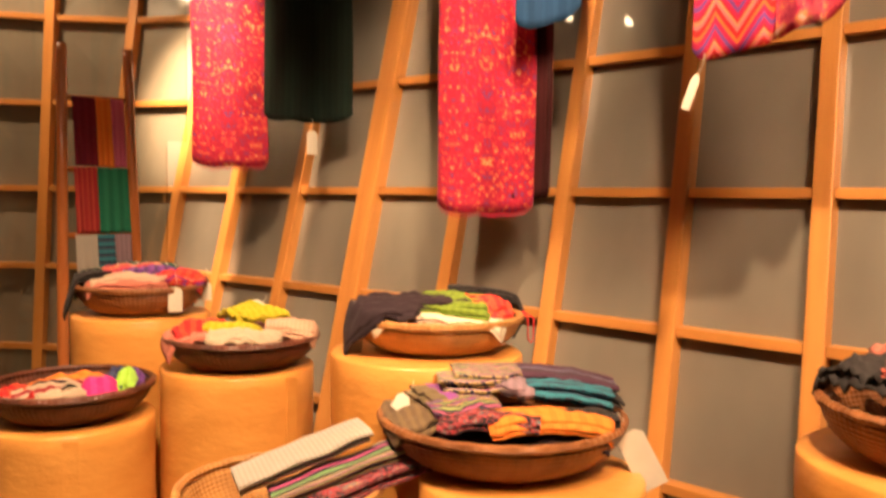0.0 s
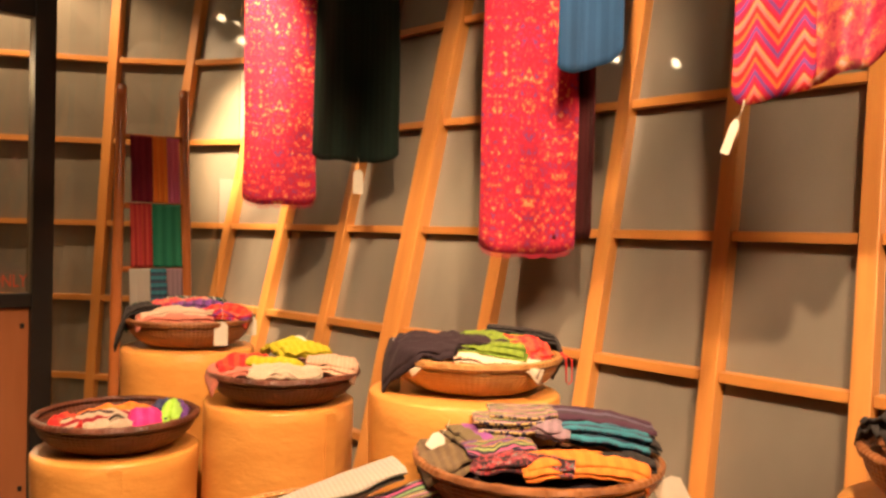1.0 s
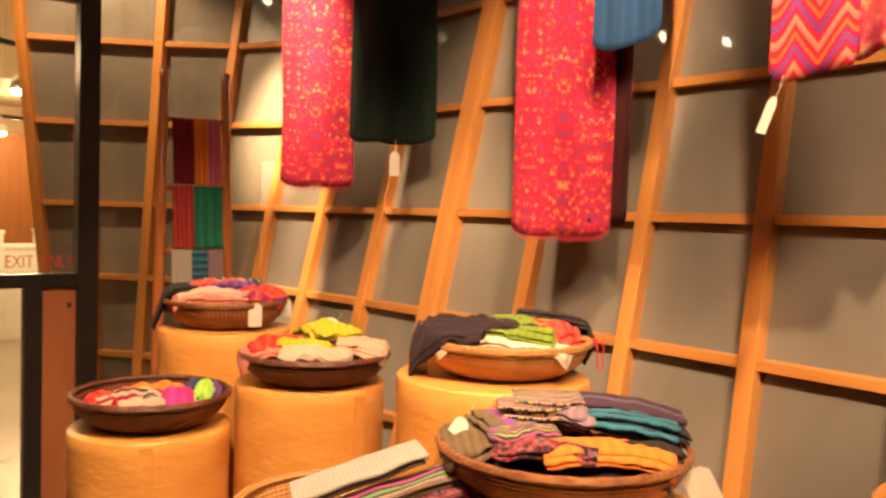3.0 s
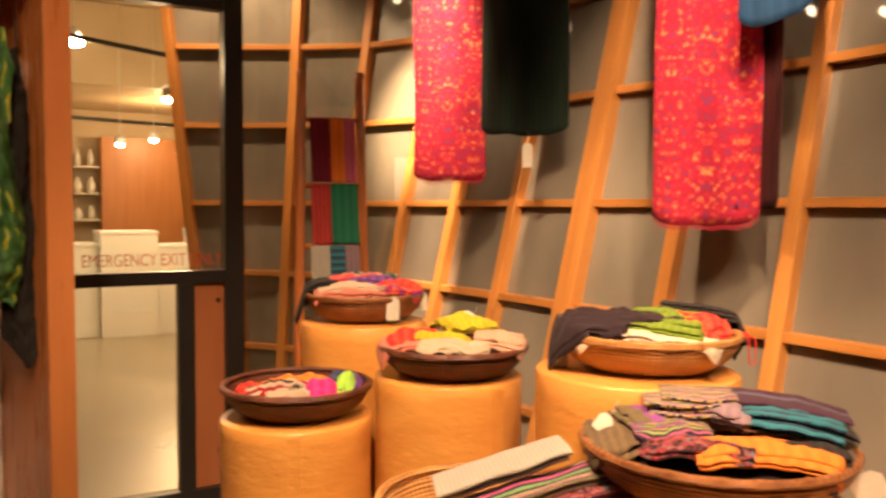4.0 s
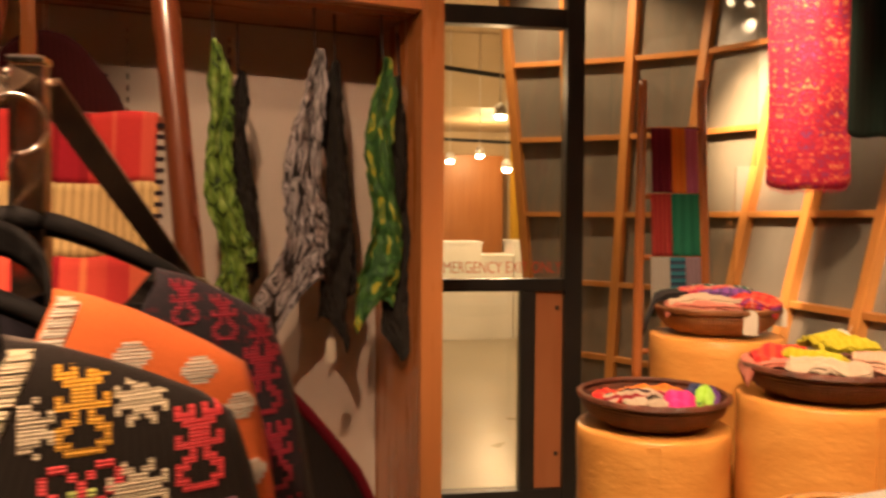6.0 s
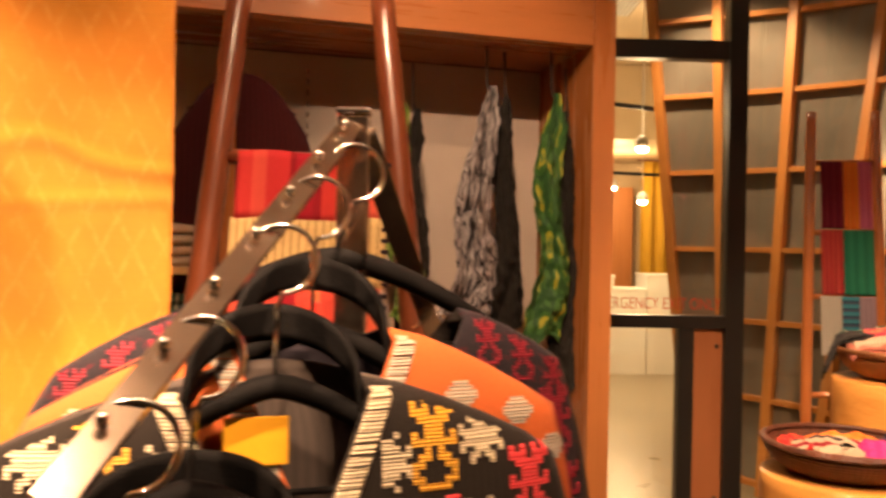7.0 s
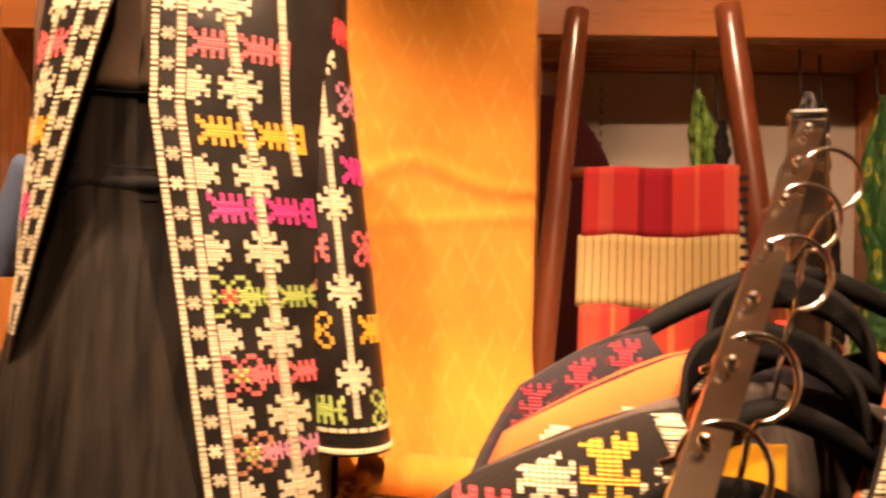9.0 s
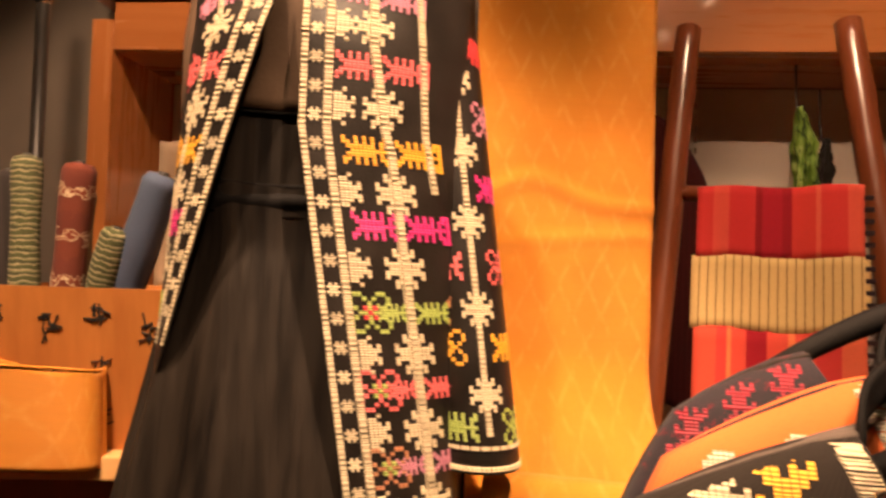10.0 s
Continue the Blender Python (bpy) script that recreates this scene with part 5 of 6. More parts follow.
T_CREAM, T_YELLOW, T_PINK, T_MAG = thread("cream_thread", (0.64, 0.56, 0.38)), thread("yellow_thread", (0.80, 0.42, 0.03)), thread("coral_thread", (0.75, 0.14, 0.15)), thread("magenta_thread", (0.70, 0.03, 0.25))
T_GREEN, T_RED, T_LILAC, T_CRIMSON = thread("green_thread", (0.38, 0.50, 0.12)), thread("red_thread", (0.70, 0.05, 0.06)), thread("lilac_thread", (0.55, 0.22, 0.32)), thread("crimson_thread", (0.26, 0.006, 0.025))
T_RUST, T_SILVER = thread("rust_thread", (0.45, 0.20, 0.10)), thread("silver_thread", (0.55, 0.50, 0.40))
STAR = ("..#...#..", "..##.##..", "#..###..#", "#########", ".#######.", "#########", "#..###..#", "..##.##..", "..#...#..")
BUG = ("#..#.#.#..#", "##.#.#.#.##", ".#######.#.", "..#########", ".#######.#.", "##.#.#.#.##", "#..#.#.#..#")
ROSE = (".##...##.", "#..#.#..#", "#...#...#", ".#.###.#.", "..##.##..", ".#.###.#.", "#...#...#", "#..#.#..#", ".##...##.")
HALF = ("..#..", "##...", "###.#", "#####", "####.", "#####", "###.#", "##...", "..#..")
FIGURE = ("#.#.#.#", "###.###", ".#####.", "..###..", "#.###.#", "#######", "..#.#..", ".##.##.", "##...##", "#.....#", "##...##", ".#####.")


def motif(name, rows, cell, place, s0, z0, material, parent, lift=0.0022):
    """Stitched cells laid on the surface place(s, z), centred on s0, z0."""
    bm = bmesh.new()
    nr, nc = len(rows), len(rows[0])
    for r, line in enumerate(rows):
        for c in range(nc):
            if line[c] != "#":
                continue
            e = c + 1
            s_a, s_b = s0 + (c - nc / 2) * cell, s0 + (e - nc / 2) * cell
            z_a, z_b = z0 + (nr / 2 - r) * cell, z0 + (nr / 2 - r - 1) * cell
            low = [bm.verts.new(place(s, z, 0.0)) for s, z in ((s_a, z_a), (s_b, z_a), (s_b, z_b), (s_a, z_b))]
            g = cell * 0.07
            top = [bm.verts.new(place(s, z, lift)) for s, z in ((s_a + g, z_a - g), (s_b - g, z_a - g), (s_b - g, z_b + g), (s_a + g, z_b + g))]
            bm.faces.new(top)
            for i in range(4):
                j = (i + 1) % 4
                bm.faces.new((low[i], low[j], top[j], top[i]))
    bmesh.ops.remove_doubles(bm, verts=bm.verts, dist=0.0001)
    bmesh.ops.recalc_face_normals(bm, faces=bm.faces)
    return part(name, bm, material, parent)


def bead_line(name, place, s_of, z1, z0, width, material, parent, step=0.0052, lift=0.003):
    bm = bmesh.new()
    z = z1
    while z > z0:
        s = s_of(z)
        low = [bm.verts.new(place(a, b, 0.0)) for a, b in ((s - width / 2, z), (s + width / 2, z), (s + width / 2, z - step), (s - width / 2, z - step))]
        g = width * 0.14
        top = [bm.verts.new(place(a, b, lift)) for a, b in ((s - width / 2 + g, z - step * 0.16), (s + width / 2 - g, z - step * 0.16), (s + width / 2 - g, z - step * 0.84), (s - width / 2 + g, z - step * 0.84))]
        bm.faces.new(top)
        for i in range(4):
            j = (i + 1) % 4
            bm.faces.new((low[i], low[j], top[j], top[i]))
        z -= step
    bmesh.ops.remove_doubles(bm, verts=bm.verts, dist=0.0001)
    bmesh.ops.recalc_face_normals(bm, faces=bm.faces)
    return part(name, bm, material, parent)


# ---------- embroidered jacket ----------
jacket = thing("embroidered_jacket", "open black jacket embroidered with cream and bright motifs", "jacket")
jacket.matrix_world = BODY
RX, RY = 0.215, 0.144


def front_right(s, z, lift=0.0):
    lx = 0.019 + max(0.0, 1.40 - z) * 0.155 + s
    top = max(0.0, z - 1.50)
    k = max(0.0, 1 - (lx / RX) ** 2) ** 0.5
    return Vector((lx * (1 + lift / 0.2), -(RY - 0.25 * top) * k - lift, z - 0.35 * top * lx / 0.2))


def front_left(s, z, lift=0.0):
    a, b = 0.118 + 0.075 * max(0.0, 1.52 - z), 0.135
    edge = min(0.96 * a, 0.012 + max(0.0, 1.53 - z) * 0.30)
    top = max(0.0, z - 1.50)
    ang = math.asin(edge / a) + s / 0.118
    return Vector((-(a + lift) * math.sin(ang), -(b + lift - 0.25 * top) * math.cos(ang), z - 0.35 * top * s / 0.1))


def sleeve(side):
    def place(s, z, lift=0.0):
        """s: metres round the sleeve from its front line."""
        v = (1.60 - z) / 0.56
        r = 0.046 - 0.001 * v
        a = s / r
        cx, cy = side * (0.155 + 0.072 * v), -0.012 - 0.024 * v
        return Vector((cx + (r + lift) * math.sin(a), cy - (r + lift) * 1.15 * math.cos(a), z))
    return place


def cloth_on(name, place, s1, z1, z0, parent, steps, material=BLACK_CLOTH, s0=0.0):
    return sheet(name, lambda u, v: place(s0 + (s1(z1 + (z0 - z1) * v) - s0) * u, z1 + (z0 - z1) * v), (s1(z0) - s0, z1 - z0), steps, material, parent)


cloth_on("front_panel", front_right, lambda z: 0.185 - max(0, 1.40 - z) * 0.155, 1.62, 0.80, jacket, (20, 40))
cloth_on("front_panel", front_left, lambda z: 0.15 if z > 1.25 else max(0.05, 0.15 - 0.4 * (1.25 - z)), 1.62, 1.02, jacket, (20, 40))
sheet("back_panel", lambda u, v: (0.045 + 0.168 * math.cos(math.pi * u), 0.11 * math.sin(math.pi * u), 1.60 - 0.80 * v), (0.5, 0.8), (24, 16), BLACK_CLOTH, jacket)
for side in (1,):
    pl = sleeve(side)
    sv = sheet("sleeve", lambda u, v, pl=pl: pl((u - 0.5) * 2 * math.pi * (0.046 - 0.001 * v), 1.60 - 0.56 * v), (0.33, 0.56), (28, 30), BLACK_CLOTH, jacket)
    # cuff, chain and stars
    bead_line("cuff_line", lambda s, z, l=0.0, pl=pl: pl(z - 1.0 + 0.0, 1.046 + s, l), lambda z: 0.0, 1.075, 0.925, 0.006, T_CREAM, sv)
    bead_line("cuff_line", lambda s, z, l=0.0, pl=pl: pl(z - 1.0, 1.068 + s, l), lambda z: 0.0, 1.075, 0.925, 0.005, T_CREAM, sv, 0.011)
    bead_line("chain_line", pl, lambda z: 0.010, 1.58, 1.085, 0.008, T_CREAM, sv)
    for k, z in enumerate((1.555, 1.475, 1.394, 1.314, 1.218, 1.125)):
        motif("star", STAR, 0.0041, pl, 0.011, z, T_CREAM, sv)
    for k, (z, m) in enumerate(((1.510, T_RED), (1.432, T_LILAC), (1.352, T_MAG), (1.265, T_PINK), (1.176, T_YELLOW), (1.090, T_GREEN))):
        motif("flower", ROSE if k % 2 else BUG, 0.0044, pl, 0.047, z, m, sv)
        motif("flower", BUG if k % 2 else ROSE, 0.0044, pl, -0.026, z, m, sv)
ROWS_M = ((1.553, T_LILAC), (1.466, T_PINK), (1.379, T_YELLOW), (1.302, T_MAG), (1.213, T_GREEN), (1.133, T_PINK), (1.053, T_LILAC), (0.972, T_YELLOW))
for pl, mirror in ((front_right, False), (front_left, True)):
    z_low = 1.17 if mirror else 0.82
    bead_line("edge_line", pl, lambda z: 0.004, 1.60, z_low, 0.008, T_CREAM, jacket)
    bead_line("edge_line", pl, lambda z: 0.0285, 1.60, z_low, 0.0098, T_CREAM, jacket)
    z = 1.59
    while z > z_low + 0.02:
        motif("diamond", (".#.#.", "#####", ".###.", "#####", ".#.#."), 0.0027, pl, 0.0158, z, T_CREAM, jacket)
        z -= 0.0295
    if mirror:
        for z, m in ROWS_M[:5]:
            motif("flower", BUG, 0.0042, pl, 0.056, z, m, jacket)
            motif("flower", HALF, 0.0046, pl, 0.093, z, m, jacket)
            motif("star", STAR, 0.0046, pl, 0.060, z - 0.043, T_CREAM, jacket)
        bead_line("chain_line", pl, lambda z: 0.062, 1.58, 1.28, 0.009, T_CREAM, jacket)
        continue

    def chain(z):
        return 0.072 + 0.019 * min(1.0, max(0.0, 1.50 - z) / 0.12)
    bead_line("chain_line", pl, chain, 1.60, z_low, 0.0105, T_CREAM, jacket, lift=0.004)
    bead_line("chain_line", pl, lambda z: 0.124 + 0.06 * (1.5 - z), 1.60, 1.345, 0.008, T_CREAM, jacket)
    for z, m in ROWS_M:
        c = chain(z)
        if z > 1.25:
            motif("flower", BUG, 0.0042, pl, (0.036 + c) / 2 + 0.001, z, m, jacket)
            motif("flower", BUG, 0.0040, pl, c + 0.027, z, m, jacket)
            motif("bracket", ("##", ".#", ".#", "##", ".#", ".#", "##"), 0.0044, pl, c + 0.050, z, m, jacket)
        else:
            motif("rose", ROSE, 0.0048, pl, 0.050, z, m if m is not T_LILAC else T_RUST, jacket)
            motif("rose_heart", ("#.#", ".#.", "#.#"), 0.0048, pl, 0.050, z, T_GREEN if m is not T_GREEN else T_RED, jacket, 0.0032)
            motif("flower", BUG, 0.0027, pl, c - 0.019, z, m, jacket)
            motif("flower", BUG, 0.0033, pl, c + 0.024, z, m, jacket)
            motif("rose", ROSE, 0.0040, pl, c + 0.060, z, m if m is not T_GREEN else T_RUST, jacket)
        motif("half_star", HALF, 0.0044, pl, 0.045, z - 0.043, T_CREAM, jacket)
        motif("star", STAR, 0.0046, pl, chain(z - 0.043), z - 0.043, T_CREAM, jacket)

# ---------- clothes rack ----------
BAR_A, BAR_B = Vector((-0.458, 0.395, 1.128)), Vector((-0.350, 0.765, 1.372))
rack = thing("clothes_rack", "polished steel two armed clothes rack with sloping arms", "clothes rack")
beam("front_arm", BAR_A, BAR_B, 0.021, 0.008, Vector((0.3, -0.9, 0.6)), STRAP, rack)
beam("rear_arm", (-0.343, 0.800, 1.368), (-0.262, 1.26, 1.115), 0.028, 0.008, Vector((-0.3, 0.6, 0.8)), STRAP, rack)
beam("post", (-0.350, 0.782, 0.0), (-0.350, 0.782, 1.382), 0.030, 0.022, Vector((0, -1, 0)), STRAP, rack)
box_part("cap", (-0.366, 0.768, 1.383), (-0.334, 0.796, 1.390), CHROME, rack, "chrome end cap")
box_part("foot", (-0.60, 0.55, 0.0), (-0.10, 1.10, 0.03), BLACK_STEEL, rack)
for k in range(7):
    p = BAR_A.lerp(BAR_B, 0.10 + 0.14 * k)
    lathe("stud", ((0.002, 0.0), (0.0035, 0.003), (0.004, 0.006), (0.0025, 0.009), (0.001, 0.0095)), CHROME, rack, sides=10).matrix_local = Matrix.Translation(p + Vector((0.002, -0.003, 0.006)))


def hanger_hook(parent, top, foot, r=0.025):
    """An open ring that rests on the arm at top, its shank running down to foot."""
    top, foot = Vector(top), Vector(foot)
    c = top + Vector((0.006, 0, 0.010 - r))
    ring = [c + Vector((math.cos(a) * r, math.sin(a) * r * 0.15, math.sin(a) * r)) for a in (radians(165 - 255 * k / 24) for k in range(25))]
    pts = [ring[0] + Vector((-0.008, 0, -0.003))] + ring + [ring[-1].lerp(foot, 0.15) + Vector((-0.003, 0, 0)), foot]
    h = tube("hook", pts, 0.0021, CHROME, parent, "chrome hook", 8)
    return h


def garment(name, label, x, y, ztop, material, lining, turn=0.0, half=0.235, neck=0.07, drop=0.70, slope=0.085, flare=0.42, vneck=0.16, collar=None, steps=(26, 26), band=True, rise=0.05, dip=0.0):
    t = thing(name, label, "garment", "garments on the rack", (x, y, ztop), turn)

    def half_width(d, side=1):
        f = flare * (1.6 if side < 0 else 1.0)
        return neck + (half - neck) * min(1.0, d / slope) ** 0.72 if d < slope else half + f * 0.16 * (1 - math.exp(-(d - slope) / 0.16))

    def surf(s, z, lift=0.0, side=1, face=-1):
        """s: metres from the middle line; z below the neck point."""
        d = -z
        hw = half_width(max(d, 0.0), -1 if side * s < 0 else 1)
        s = max(-hw, min(hw, s))
        k = max(0.0, 1 - (min(abs(s), hw) / hw) ** 2) ** 0.5
        thick = 0.035 + 0.03 * min(1, d / 0.25)
        return Vector((side * s, face * (thick * k + lift) + 0.006 * math.sin(14 * s + 5 * z), z))
    for side in (1, -1):
        def shp(u, v, side=side):
            d = drop * v ** 1.4
            inner = neck * max(0.0, 1 - d / vneck) + 0.004
            s = inner + (half_width(d, side) - inner) * u
            return surf(s, -d, 0, side)
        sheet("front", shp, (0.24, drop), steps, material, t)
        if collar:
            pl = lambda s, z, lift=0.0, side=side: surf(max(0.001, neck * max(0.0, 1 + z / vneck) + 0.004 + s), z, lift, side)
            bead_line("collar_band", pl, lambda z: 0.012, -0.004, -0.45, 0.022, collar, t, 0.008, 0.004)
    sheet("back", lambda u, v: surf((2 * u - 1) * half_width(drop * v ** 1.4, 2 * u - 1), -drop * v ** 1.4, 0, 1, 1) + Vector((0, 0, 0.012 * (1 - (2 * u - 1) ** 2) * (1 - v) - dip * max(0.0, 1 - (2 * u - 1) ** 2) * (1 - v) ** 2)), (0.48, drop), (30, 26), lining, t)
    if band:
        sheet("neckband", lambda u, v: (neck * (1.0 - 0.05 * v) * math.cos(math.pi * u), -0.006 + 0.036 * math.sin(math.pi * u), -0.030 + 0.030 * v + rise * math.sin(math.pi * u) ** 0.8), (0.2, 0.03), (28, 4), BLACK_PLASTIC, t, "black neckband", 0.005)
    return t, surf


def hanger(x, y, z, top, turn=0.0, w=0.20, label="black velvet clothes hanger with chrome hook", r=0.005):
    t = thing("hanger", label, "hanger", "hangers on the rack", (x, y, z), turn)
    pts = [(-w + 2 * w * k / 24, 0.0, 0.05 - 0.095 * abs((k - 12) / 12) ** 1.5) for k in range(25)]
    tube("shoulder_bar", pts, r, BLACK_PLASTIC, t, taper=lambda s: 0.75 + 0.5 * math.sin(math.pi * s))
    tube("trouser_bar", ((-w * 0.8, 0, -0.034), (w * 0.8, 0, -0.034)), 0.003, BLACK_PLASTIC, t, sides=8)
    hanger_hook(t, Vector(top) - Vector((x, y, z)), (0, 0, 0.055))
    return t


def on_bar(s):
    return BAR_A.lerp(BAR_B, s)


GREY_LINING = cloth_colour("dark_lining", (0.10, 0.082, 0.072), (0.12, 0.098, 0.085), period=0.01)
NAVY_DARK = cloth_colour("navy_cotton", (0.018, 0.016, 0.026), (0.024, 0.02, 0.03), period=0.01)
BLACK_WEAVE = cloth_colour("black_cotton", (0.014, 0.011, 0.010), (0.019, 0.015, 0.013), period=0.008)
NAVY_CRIMSON = ikat("navy_crimson_weave", ((0.0, (0.018, 0.015, 0.022)), (0.5, (0.022, 0.016, 0.024)), (0.61, (0.15, 0.006, 0.018)), (0.68, (0.03, 0.006, 0.012))), (0.026, 0.034), 46)
ORANGE_COTTON = cloth_colour("orange_cotton", (0.68, 0.15, 0.035), (0.70, 0.165, 0.04), period=0.004)

TURN = 17
g, surf = garment("embroidered_blouse", "black cotton top with yellow and red embroidery, cream collar", -0.393, 0.630, 1.152, BLACK_WEAVE, GREY_LINING, TURN, half=0.235, neck=0.068, slope=0.062, flare=0.38, collar=T_CREAM, rise=0.058)
for side in (1, -1):
    pl = lambda s, z, lift=0.0, side=side: surf(s, z, lift, side)
    motif("figure", FIGURE, 0.0056, pl, 0.122, -0.050, T_YELLOW, g)
    motif("figure", FIGURE, 0.0056, pl, 0.208, -0.090, T_RED, g)
    motif("star", STAR, 0.0044, pl, 0.164, -0.047, T_CREAM, g)
    motif("star", HALF, 0.0050, pl, 0.090, -0.060, T_CREAM, g)
    motif("star", STAR, 0.0050, pl, 0.160, -0.115, T_CREAM, g)
    motif("rose", ROSE, 0.0066, pl, 0.120, -0.118, T_RED, g)
    motif("rose_heart", ("#.#", ".#.", "#.#"), 0.0066, pl, 0.120, -0.118, T_GREEN, g, 0.0032)
    motif("rose", ROSE, 0.0066, pl, 0.215, -0.165, T_LILAC, g)
    motif("star", STAR, 0.0060, pl, 0.150, -0.185, T_CREAM, g)
    motif("flower", BUG, 0.0062, pl, 0.085, -0.21, T_YELLOW, g)
    motif("flower", BUG, 0.0062, pl, 0.205, -0.25, T_RED, g)
box_part("size_label", (-0.038, 0.002, -0.066), (0.012, 0.005, -0.028), plain("yellow_label", (0.85, 0.42, 0.015), 0.6), g, "yellow cloth label", 0.001)
hanger(-0.393, 0.632, 1.098, on_bar(0.55), TURN, 0.15, r=0.008)

g, surf = garment("orange_blouse", "orange cotton top with silver worked shoulders on a hanger", -0.374, 0.692, 1.186, ORANGE_COTTON, NAVY_DARK, TURN - 3, half=0.222, neck=0.066, slope=0.070, flare=0.30, collar=T_SILVER, rise=0.062, dip=0.03)
for side in (1, -1):
    pl = lambda s, z, lift=0.0, side=side: surf(s, z, lift, side)
    for s, z in ((0.126, -0.054), (0.180, -0.070), (0.216, -0.105), (0.150, -0.130), (0.225, -0.165)):
        motif("silver_patch", ("..####..", ".######.", "########", "########", ".######.", "..####.."), 0.0038, pl, s, z, T_SILVER, g)
hanger(-0.374, 0.694, 1.135, on_bar(0.72), TURN - 3, 0.15, r=0.008)
box_part("size_label", (-0.004, 0.018, 0.004), (0.010, 0.020, 0.022), RED_M, g, "small red cloth label", 0.0008)

g, surf = garment("navy_blouse", "dark navy top with crimson embroidered shoulders on a hanger", -0.364, 0.757, 1.198, NAVY_CRIMSON, BLACK_WEAVE, TURN + 1, half=0.232, neck=0.125, slope=0.050, flare=0.42, vneck=0.22, band=False, dip=0.11)
for side in (1, -1):
    pl = lambda s, z, lift=0.0, side=side: surf(s, z, lift, side)
    for k in range(3):
        motif("crimson_motif", FIGURE, 0.0036, pl, 0.148 + 0.037 * k, (-0.030, -0.046, -0.068)[k], T_CRIMSON, g)
        motif("crimson_motif", FIGURE, 0.0056, pl, 0.222 + 0.010 * k, -0.11 - 0.075 * k, T_CRIMSON, g)
        motif("crimson_motif", BUG, 0.0062, pl, 0.175, -0.12 - 0.07 * k, T_CRIMSON, g)
hanger(-0.364, 0.772, 1.196, on_bar(0.86), TURN + 1, 0.20, r=0.009)
# the nearest hanger, with a plain black top
garment("black_blouse", "plain black top on a velvet hanger", -0.427, 0.520, 1.078, BLACK_WEAVE, BLACK_WEAVE, TURN, half=0.2, rise=0.04)
hanger(-0.427, 0.522, 1.045, on_bar(0.30), TURN, 0.13, r=0.009)
hanger(-0.450, 0.452, 1.020, on_bar(0.13), TURN, 0.12, "empty black velvet clothes hanger with chrome hook", r=0.008)
# on the rear arm
REAR_TRIM = cloth_colour("crimson_trim", (0.22, 0.006, 0.02), (0.28, 0.008, 0.028), period=0.01)
g, surf = garment("trimmed_jacket", "black jacket with crimson edged shoulders on the rear arm", -0.268, 1.20, 1.035, BLACK_WEAVE, BLACK_WEAVE, -6, half=0.235, neck=0.07, slope=0.16, flare=0.55)
for side in (1, -1):
    edge = lambda d, side=side: 0.07 + 0.165 * min(1.0, d / 0.16) ** 0.72 if d < 0.16 else 0.235 + (0.55 if side > 0 else 0.88) * 0.16 * (1 - math.exp(-(d - 0.16) / 0.16))
    tube("shoulder_trim", [(side * (edge(0.012 * k + 0.004) - 0.003), -0.004, -0.012 * k) for k in range(1, 40)], 0.009, REAR_TRIM, g, "crimson piping", 8)
hanger(-0.268, 1.202, 0.985, (-0.272, 1.20, 1.150), -6, 0.15, r=0.008)

# ---------- tub with rolled cloths ----------
TUB = pose(-1.585, 1.095, 0.97, 0, 0, 20)
tub = thing("wooden_tub", "square tapered wooden tub with brushed ink writing", "tub")
tub.matrix_world = TUB


def tub_wall(a, b):
    """One board of the tub between two corners of unit square."""
    bm = bmesh.new()
    lo, hi = 0.145, 0.185
    vs = []
    for zz, r in ((0.0, lo), (0.25, hi)):
        for inset in (1.0, 0.90):
            for cx, cy in (a, b):
                vs.append(bm.verts.new((cx * r * inset, cy * r * inset, zz)))
    o0, o1, i0, i1, p0, p1, q0, q1 = vs
    for f in ((o0, o1, p1, p0), (i0, q0, q1, i1), (o0, i0, i1, o1), (p0, p1, q1, q0), (o0, p0, q0, i0), (o1, i1, q1, p1)):
        bm.faces.new(f)
    bmesh.ops.recalc_face_normals(bm, faces=bm.faces)
    return part("side_board", bm, BOX_WOOD, tub)


CORNERS = ((-1, -1), (1, -1), (1, 1), (-1, 1))
for k in range(4):
    tub_wall(CORNERS[k], CORNERS[(k + 1) % 4])
box_part("base", (-0.13, -0.13, 0.002), (0.13, 0.13, 0.02), BOX_WOOD, tub)


def brush_mark(x, z, seed):
    rr = random.Random(seed)
    for k in range(10):
        bm = bmesh.new()
        horizontal = k % 2 == 0
        w, h = (rr.uniform(0.010, 0.030), 0.0024) if horizontal else (0.0026, rr.uniform(0.010, 0.026))
        cx, cz = x + rr.uniform(-0.011, 0.011), z + rr.uniform(-0.018, 0.018)
        add_box(bm, (-w / 2, -0.0015, -h / 2), (w / 2, 0.0015, h / 2), 0.0007)
        stroke = part("ink_stroke", bm, INK_AND_SHADE, tub)
        stroke.matrix_local = Matrix.Translation((cx, -(0.145 + 0.04 * cz / 0.25) - 0.001, cz)) @ pose(0, 0, 0, 9, rr.uniform(-28, 28), 0)


for n, (x, z) in enumerate(((0.07, 0.205), (0.078, 0.125), (0.072, 0.055), (0.0, 0.19), (0.0, 0.10), (-0.09, 0.20), (-0.09, 0.11), (0.155, 0.19))):
    brush_mark(x, z, n)


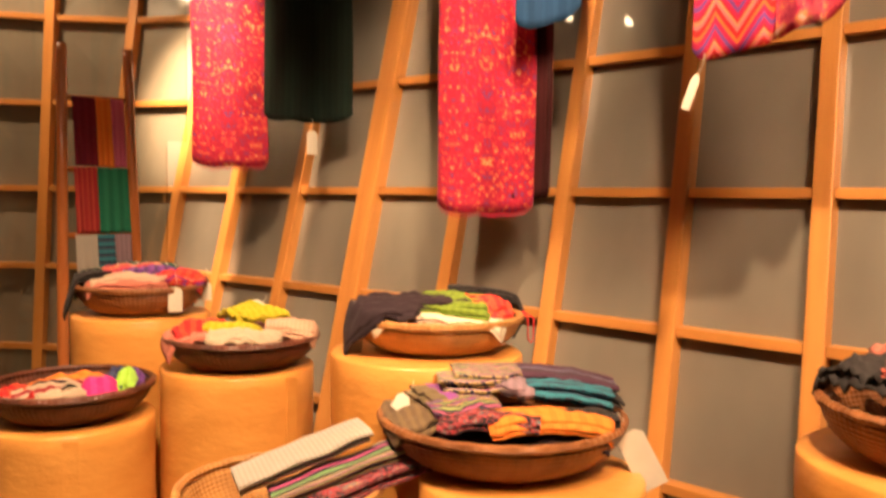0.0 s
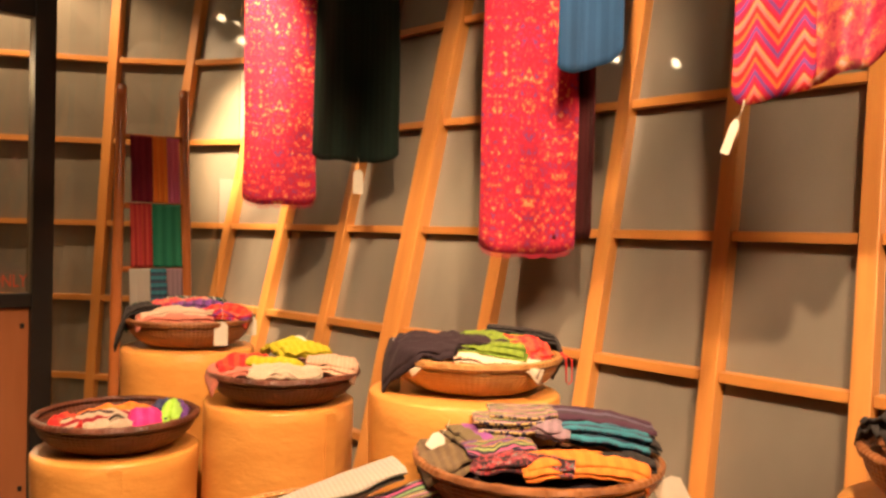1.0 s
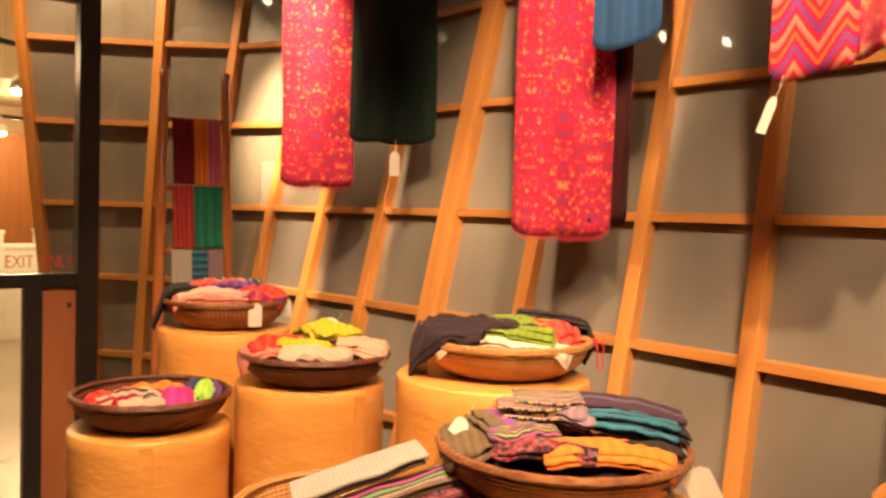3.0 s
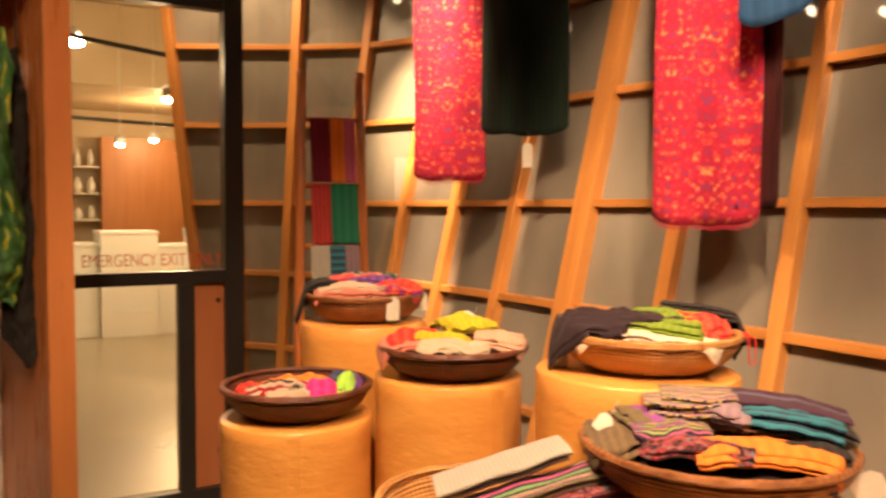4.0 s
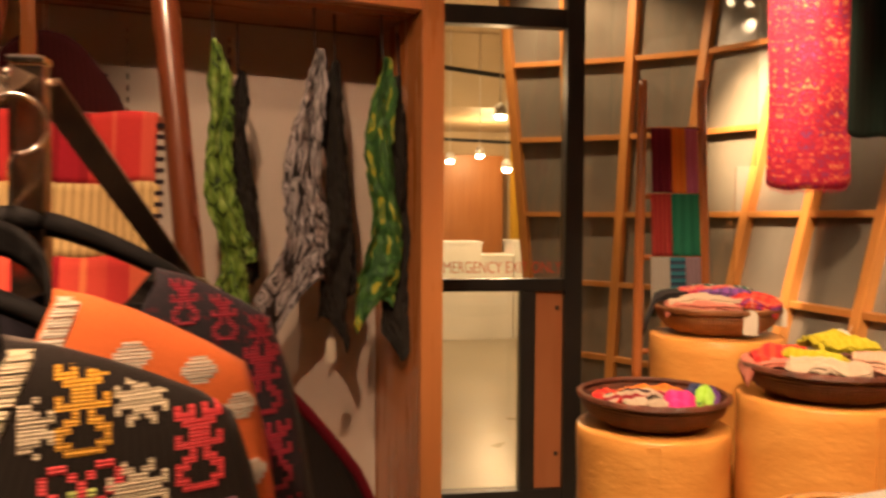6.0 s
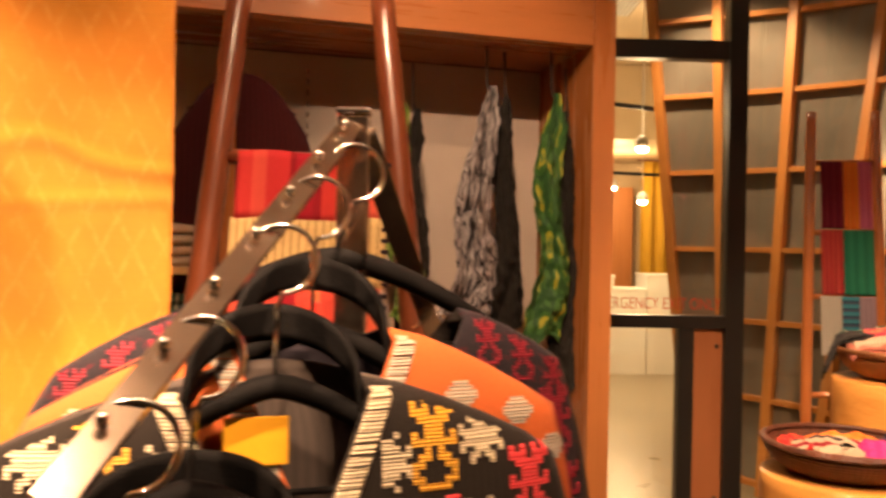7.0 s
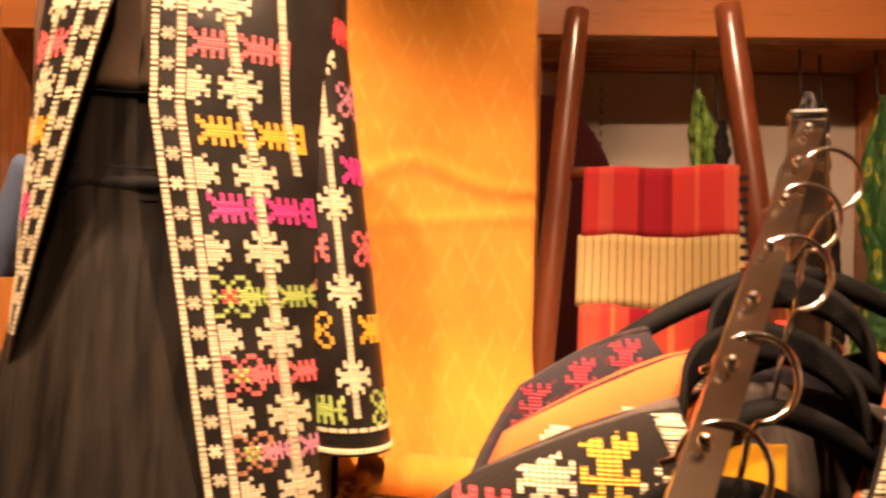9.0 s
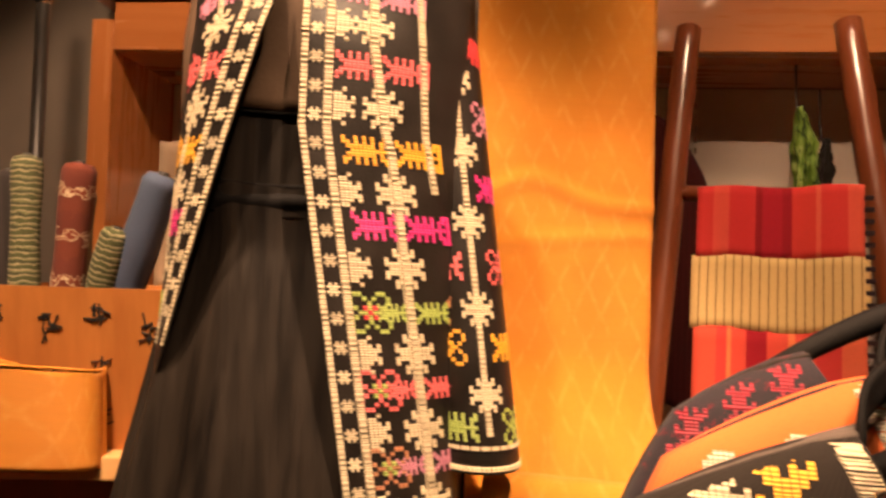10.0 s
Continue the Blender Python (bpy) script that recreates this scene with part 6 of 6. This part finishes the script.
def roll(p0, p1, r, material, label, seed):
    t = thing("cloth_roll", label, "cloth roll", "rolled cloths in the tub")
    a, b = Vector(p0) + Vector((-0.035, -0.016, 0)), Vector(p1) + Vector((-0.035, -0.016, 0))
    r *= 1.12
    d = (b - a)
    x = d.cross(Vector((0, 1, 0.2))).normalized()
    y = d.normalized().cross(x)

    def shape(u, v):
        ang = 2 * math.pi * u
        k = r * (1 + 0.05 * math.sin(14 * v + seed) + 0.05 * noise.noise((math.cos(ang) * 2, math.sin(ang) * 2, v * 5 + seed)))
        if v > 0.97:
            k *= 1 - (v - 0.97) / 0.03 * 0.75
        return a + d * min(v, 0.985) + x * (k * math.cos(ang)) + y * (k * math.sin(ang))
    sheet("cloth", shape, (2 * math.pi * r, d.length), (20, 44), material, t, thick=0)
    # solid black plug draws the shade inside the roll's end
    tube("core", (a + d * 0.95, a + d * 0.993), r * 0.3, INK_AND_SHADE, t, "black plug for the shade inside the rolled end", 10)
    return t


ROLL_GREEN = stripes("green_cream_rings", ((0.0, (0.07, 0.085, 0.035)), (0.30, (0.34, 0.31, 0.18)), (0.42, (0.05, 0.06, 0.03)), (0.66, (0.16, 0.17, 0.08)), (0.82, (0.42, 0.38, 0.24)), (0.90, (0.06, 0.07, 0.03))), 0.019, "v", wobble=0.012)
ROLL_BROWN = stripes("brown_cream_bands", ((0.0, (0.15, 0.035, 0.02)), (0.40, (0.58, 0.46, 0.30)), (0.45, (0.19, 0.045, 0.025)), (0.54, (0.55, 0.42, 0.27)), (0.58, (0.13, 0.03, 0.02))), 0.072, "v", wobble=0.06)
ROLL_BLUE = stripes("blue_border_cloth", ((0.0, (0.07, 0.10, 0.17)), (0.55, (0.02, 0.02, 0.02)), (0.62, (0.6, 0.5, 0.33)), (0.72, (0.05, 0.02, 0.02)), (0.8, (0.55, 0.45, 0.3)), (0.9, (0.1, 0.03, 0.02))), 0.19, wobble=0.03)
roll((-1.60, 1.00, 0.98), (-1.615, 1.0, 1.44), 0.021, ROLL_GREEN, "green and cream ringed cloth roll in a tub", 1)
roll((-1.565, 1.03, 0.98), (-1.53, 1.03, 1.43), 0.024, ROLL_BROWN, "brown and white ikat cloth roll in a tub", 2)
roll((-1.56, 1.05, 0.99), (-1.445, 1.03, 1.32), 0.022, ROLL_GREEN, "dark green cloth roll leaning in a tub", 3)
roll((-1.55, 1.08, 0.99), (-1.375, 1.05, 1.41), 0.027, ROLL_BLUE, "blue cloth roll with patterned border in a tub", 4)
roll((-1.66, 1.05, 0.98), (-1.69, 1.03, 1.42), 0.026, CHARCOAL, "dark cloth roll in a tub", 5)
roll((-1.63, 1.12, 0.98), (-1.62, 1.12, 1.40), 0.026, BROWN, "brown cloth roll in a tub", 6)

bag = thing("silk_bag", "amber silk bag folded over, standing by a tub", "bag", at=(-1.525, 0.905, 0.955), turn=24)


def bag_shape(u, v):
    a = 2 * math.pi * u
    c, s = math.cos(a), math.sin(a)
    rx, ry = 0.105 * (1 - 0.06 * v), 0.045 * (1 - 0.15 * v)
    px = math.copysign(abs(c) ** 0.5, c) * rx
    py = math.copysign(abs(s) ** 0.6, s) * ry
    return px, py, 0.155 * v - 0.012 * v * (px + 0.1) / 0.2 + 0.004 * math.sin(6 * a) * v


sheet("body", bag_shape, (0.5, 0.16), (40, 16), AMBER, bag, thick=0.004)
sheet("flap", lambda u, v: (-0.11 + 0.075 * u - 0.02 * v, -0.055 - 0.012 * math.sin(math.pi * u), 0.16 - 0.075 * v * (1 - 0.5 * u)), (0.08, 0.08), (12, 10), AMBER, bag)
tube("rim", [(0.104 * math.copysign(abs(math.cos(a)) ** 0.5, math.cos(a)) * 0.95, 0.041 * math.copysign(abs(math.sin(a)) ** 0.6, math.sin(a)), 0.156 - 0.012 * (0.1 * math.cos(a) + 0.1) / 0.2) for a in (2 * math.pi * k / 40 for k in range(41))], 0.0022, AMBER, bag, sides=6)

stand = thing("floor_lamp_stand", "slim black steel display stand behind the table", "stand", at=(-2.22, 1.52, 0))
tube("pole", ((0, 0, 0.02), (0, 0, 1.93)), 0.017, BLACK_STEEL, stand)
tube("upper_pole", ((0, 0, 1.93), (0, 0, 2.5)), 0.010, BLACK_STEEL, stand)
lathe("knob", ((0.012, 1.91), (0.022, 1.925), (0.022, 1.95), (0.012, 1.965)), CHROME, stand, sides=14)
lathe("base_plate", ((0.14, 0.0), (0.14, 0.012), (0.02, 0.022)), BLACK_STEEL, stand, sides=28)


# ---------- ceiling spot lamps of the shop ----------
SPOT_GLOW, _, glow_node = base("spot_glow", (1.0, 0.9, 0.8), 0.5)
glow_node.inputs["Emission Color"].default_value = (1.0, 0.72, 0.42, 1)
glow_node.inputs["Emission Strength"].default_value = 60.0
# unseen bodies, one at each shop spot and at the added fill
for eye, target in SPOT_PLACES:
    lamp = thing("spot_lamp", "small white ceiling spot lamp, lit", "ceiling lamp", "ceiling spots", eye)
    head = lathe("housing", ((0.030, 0.012), (0.046, 0.020), (0.050, 0.034), (0.044, 0.075), (0.020, 0.090), (0.004, 0.092)), WHITE_M, lamp, sides=20)
    lens = lathe("bulb", ((0.004, 0.0085), (0.026, 0.009), (0.028, 0.012), (0.004, 0.0125)), SPOT_GLOW, lamp, sides=16)
    aim = (Vector(eye) - Vector(target)).to_track_quat("Z", "Y").to_matrix().to_4x4()
    head.matrix_local = lens.matrix_local = aim @ Matrix.Translation((0, 0, 0.04))
    tube("stem", (aim @ Vector((0, 0, 0.12)), (0, 0, 3.018 - eye[2])), 0.008, WHITE_M, lamp, sides=8)


# ---------- large structure pieces ----------
shell()
build_lattice()
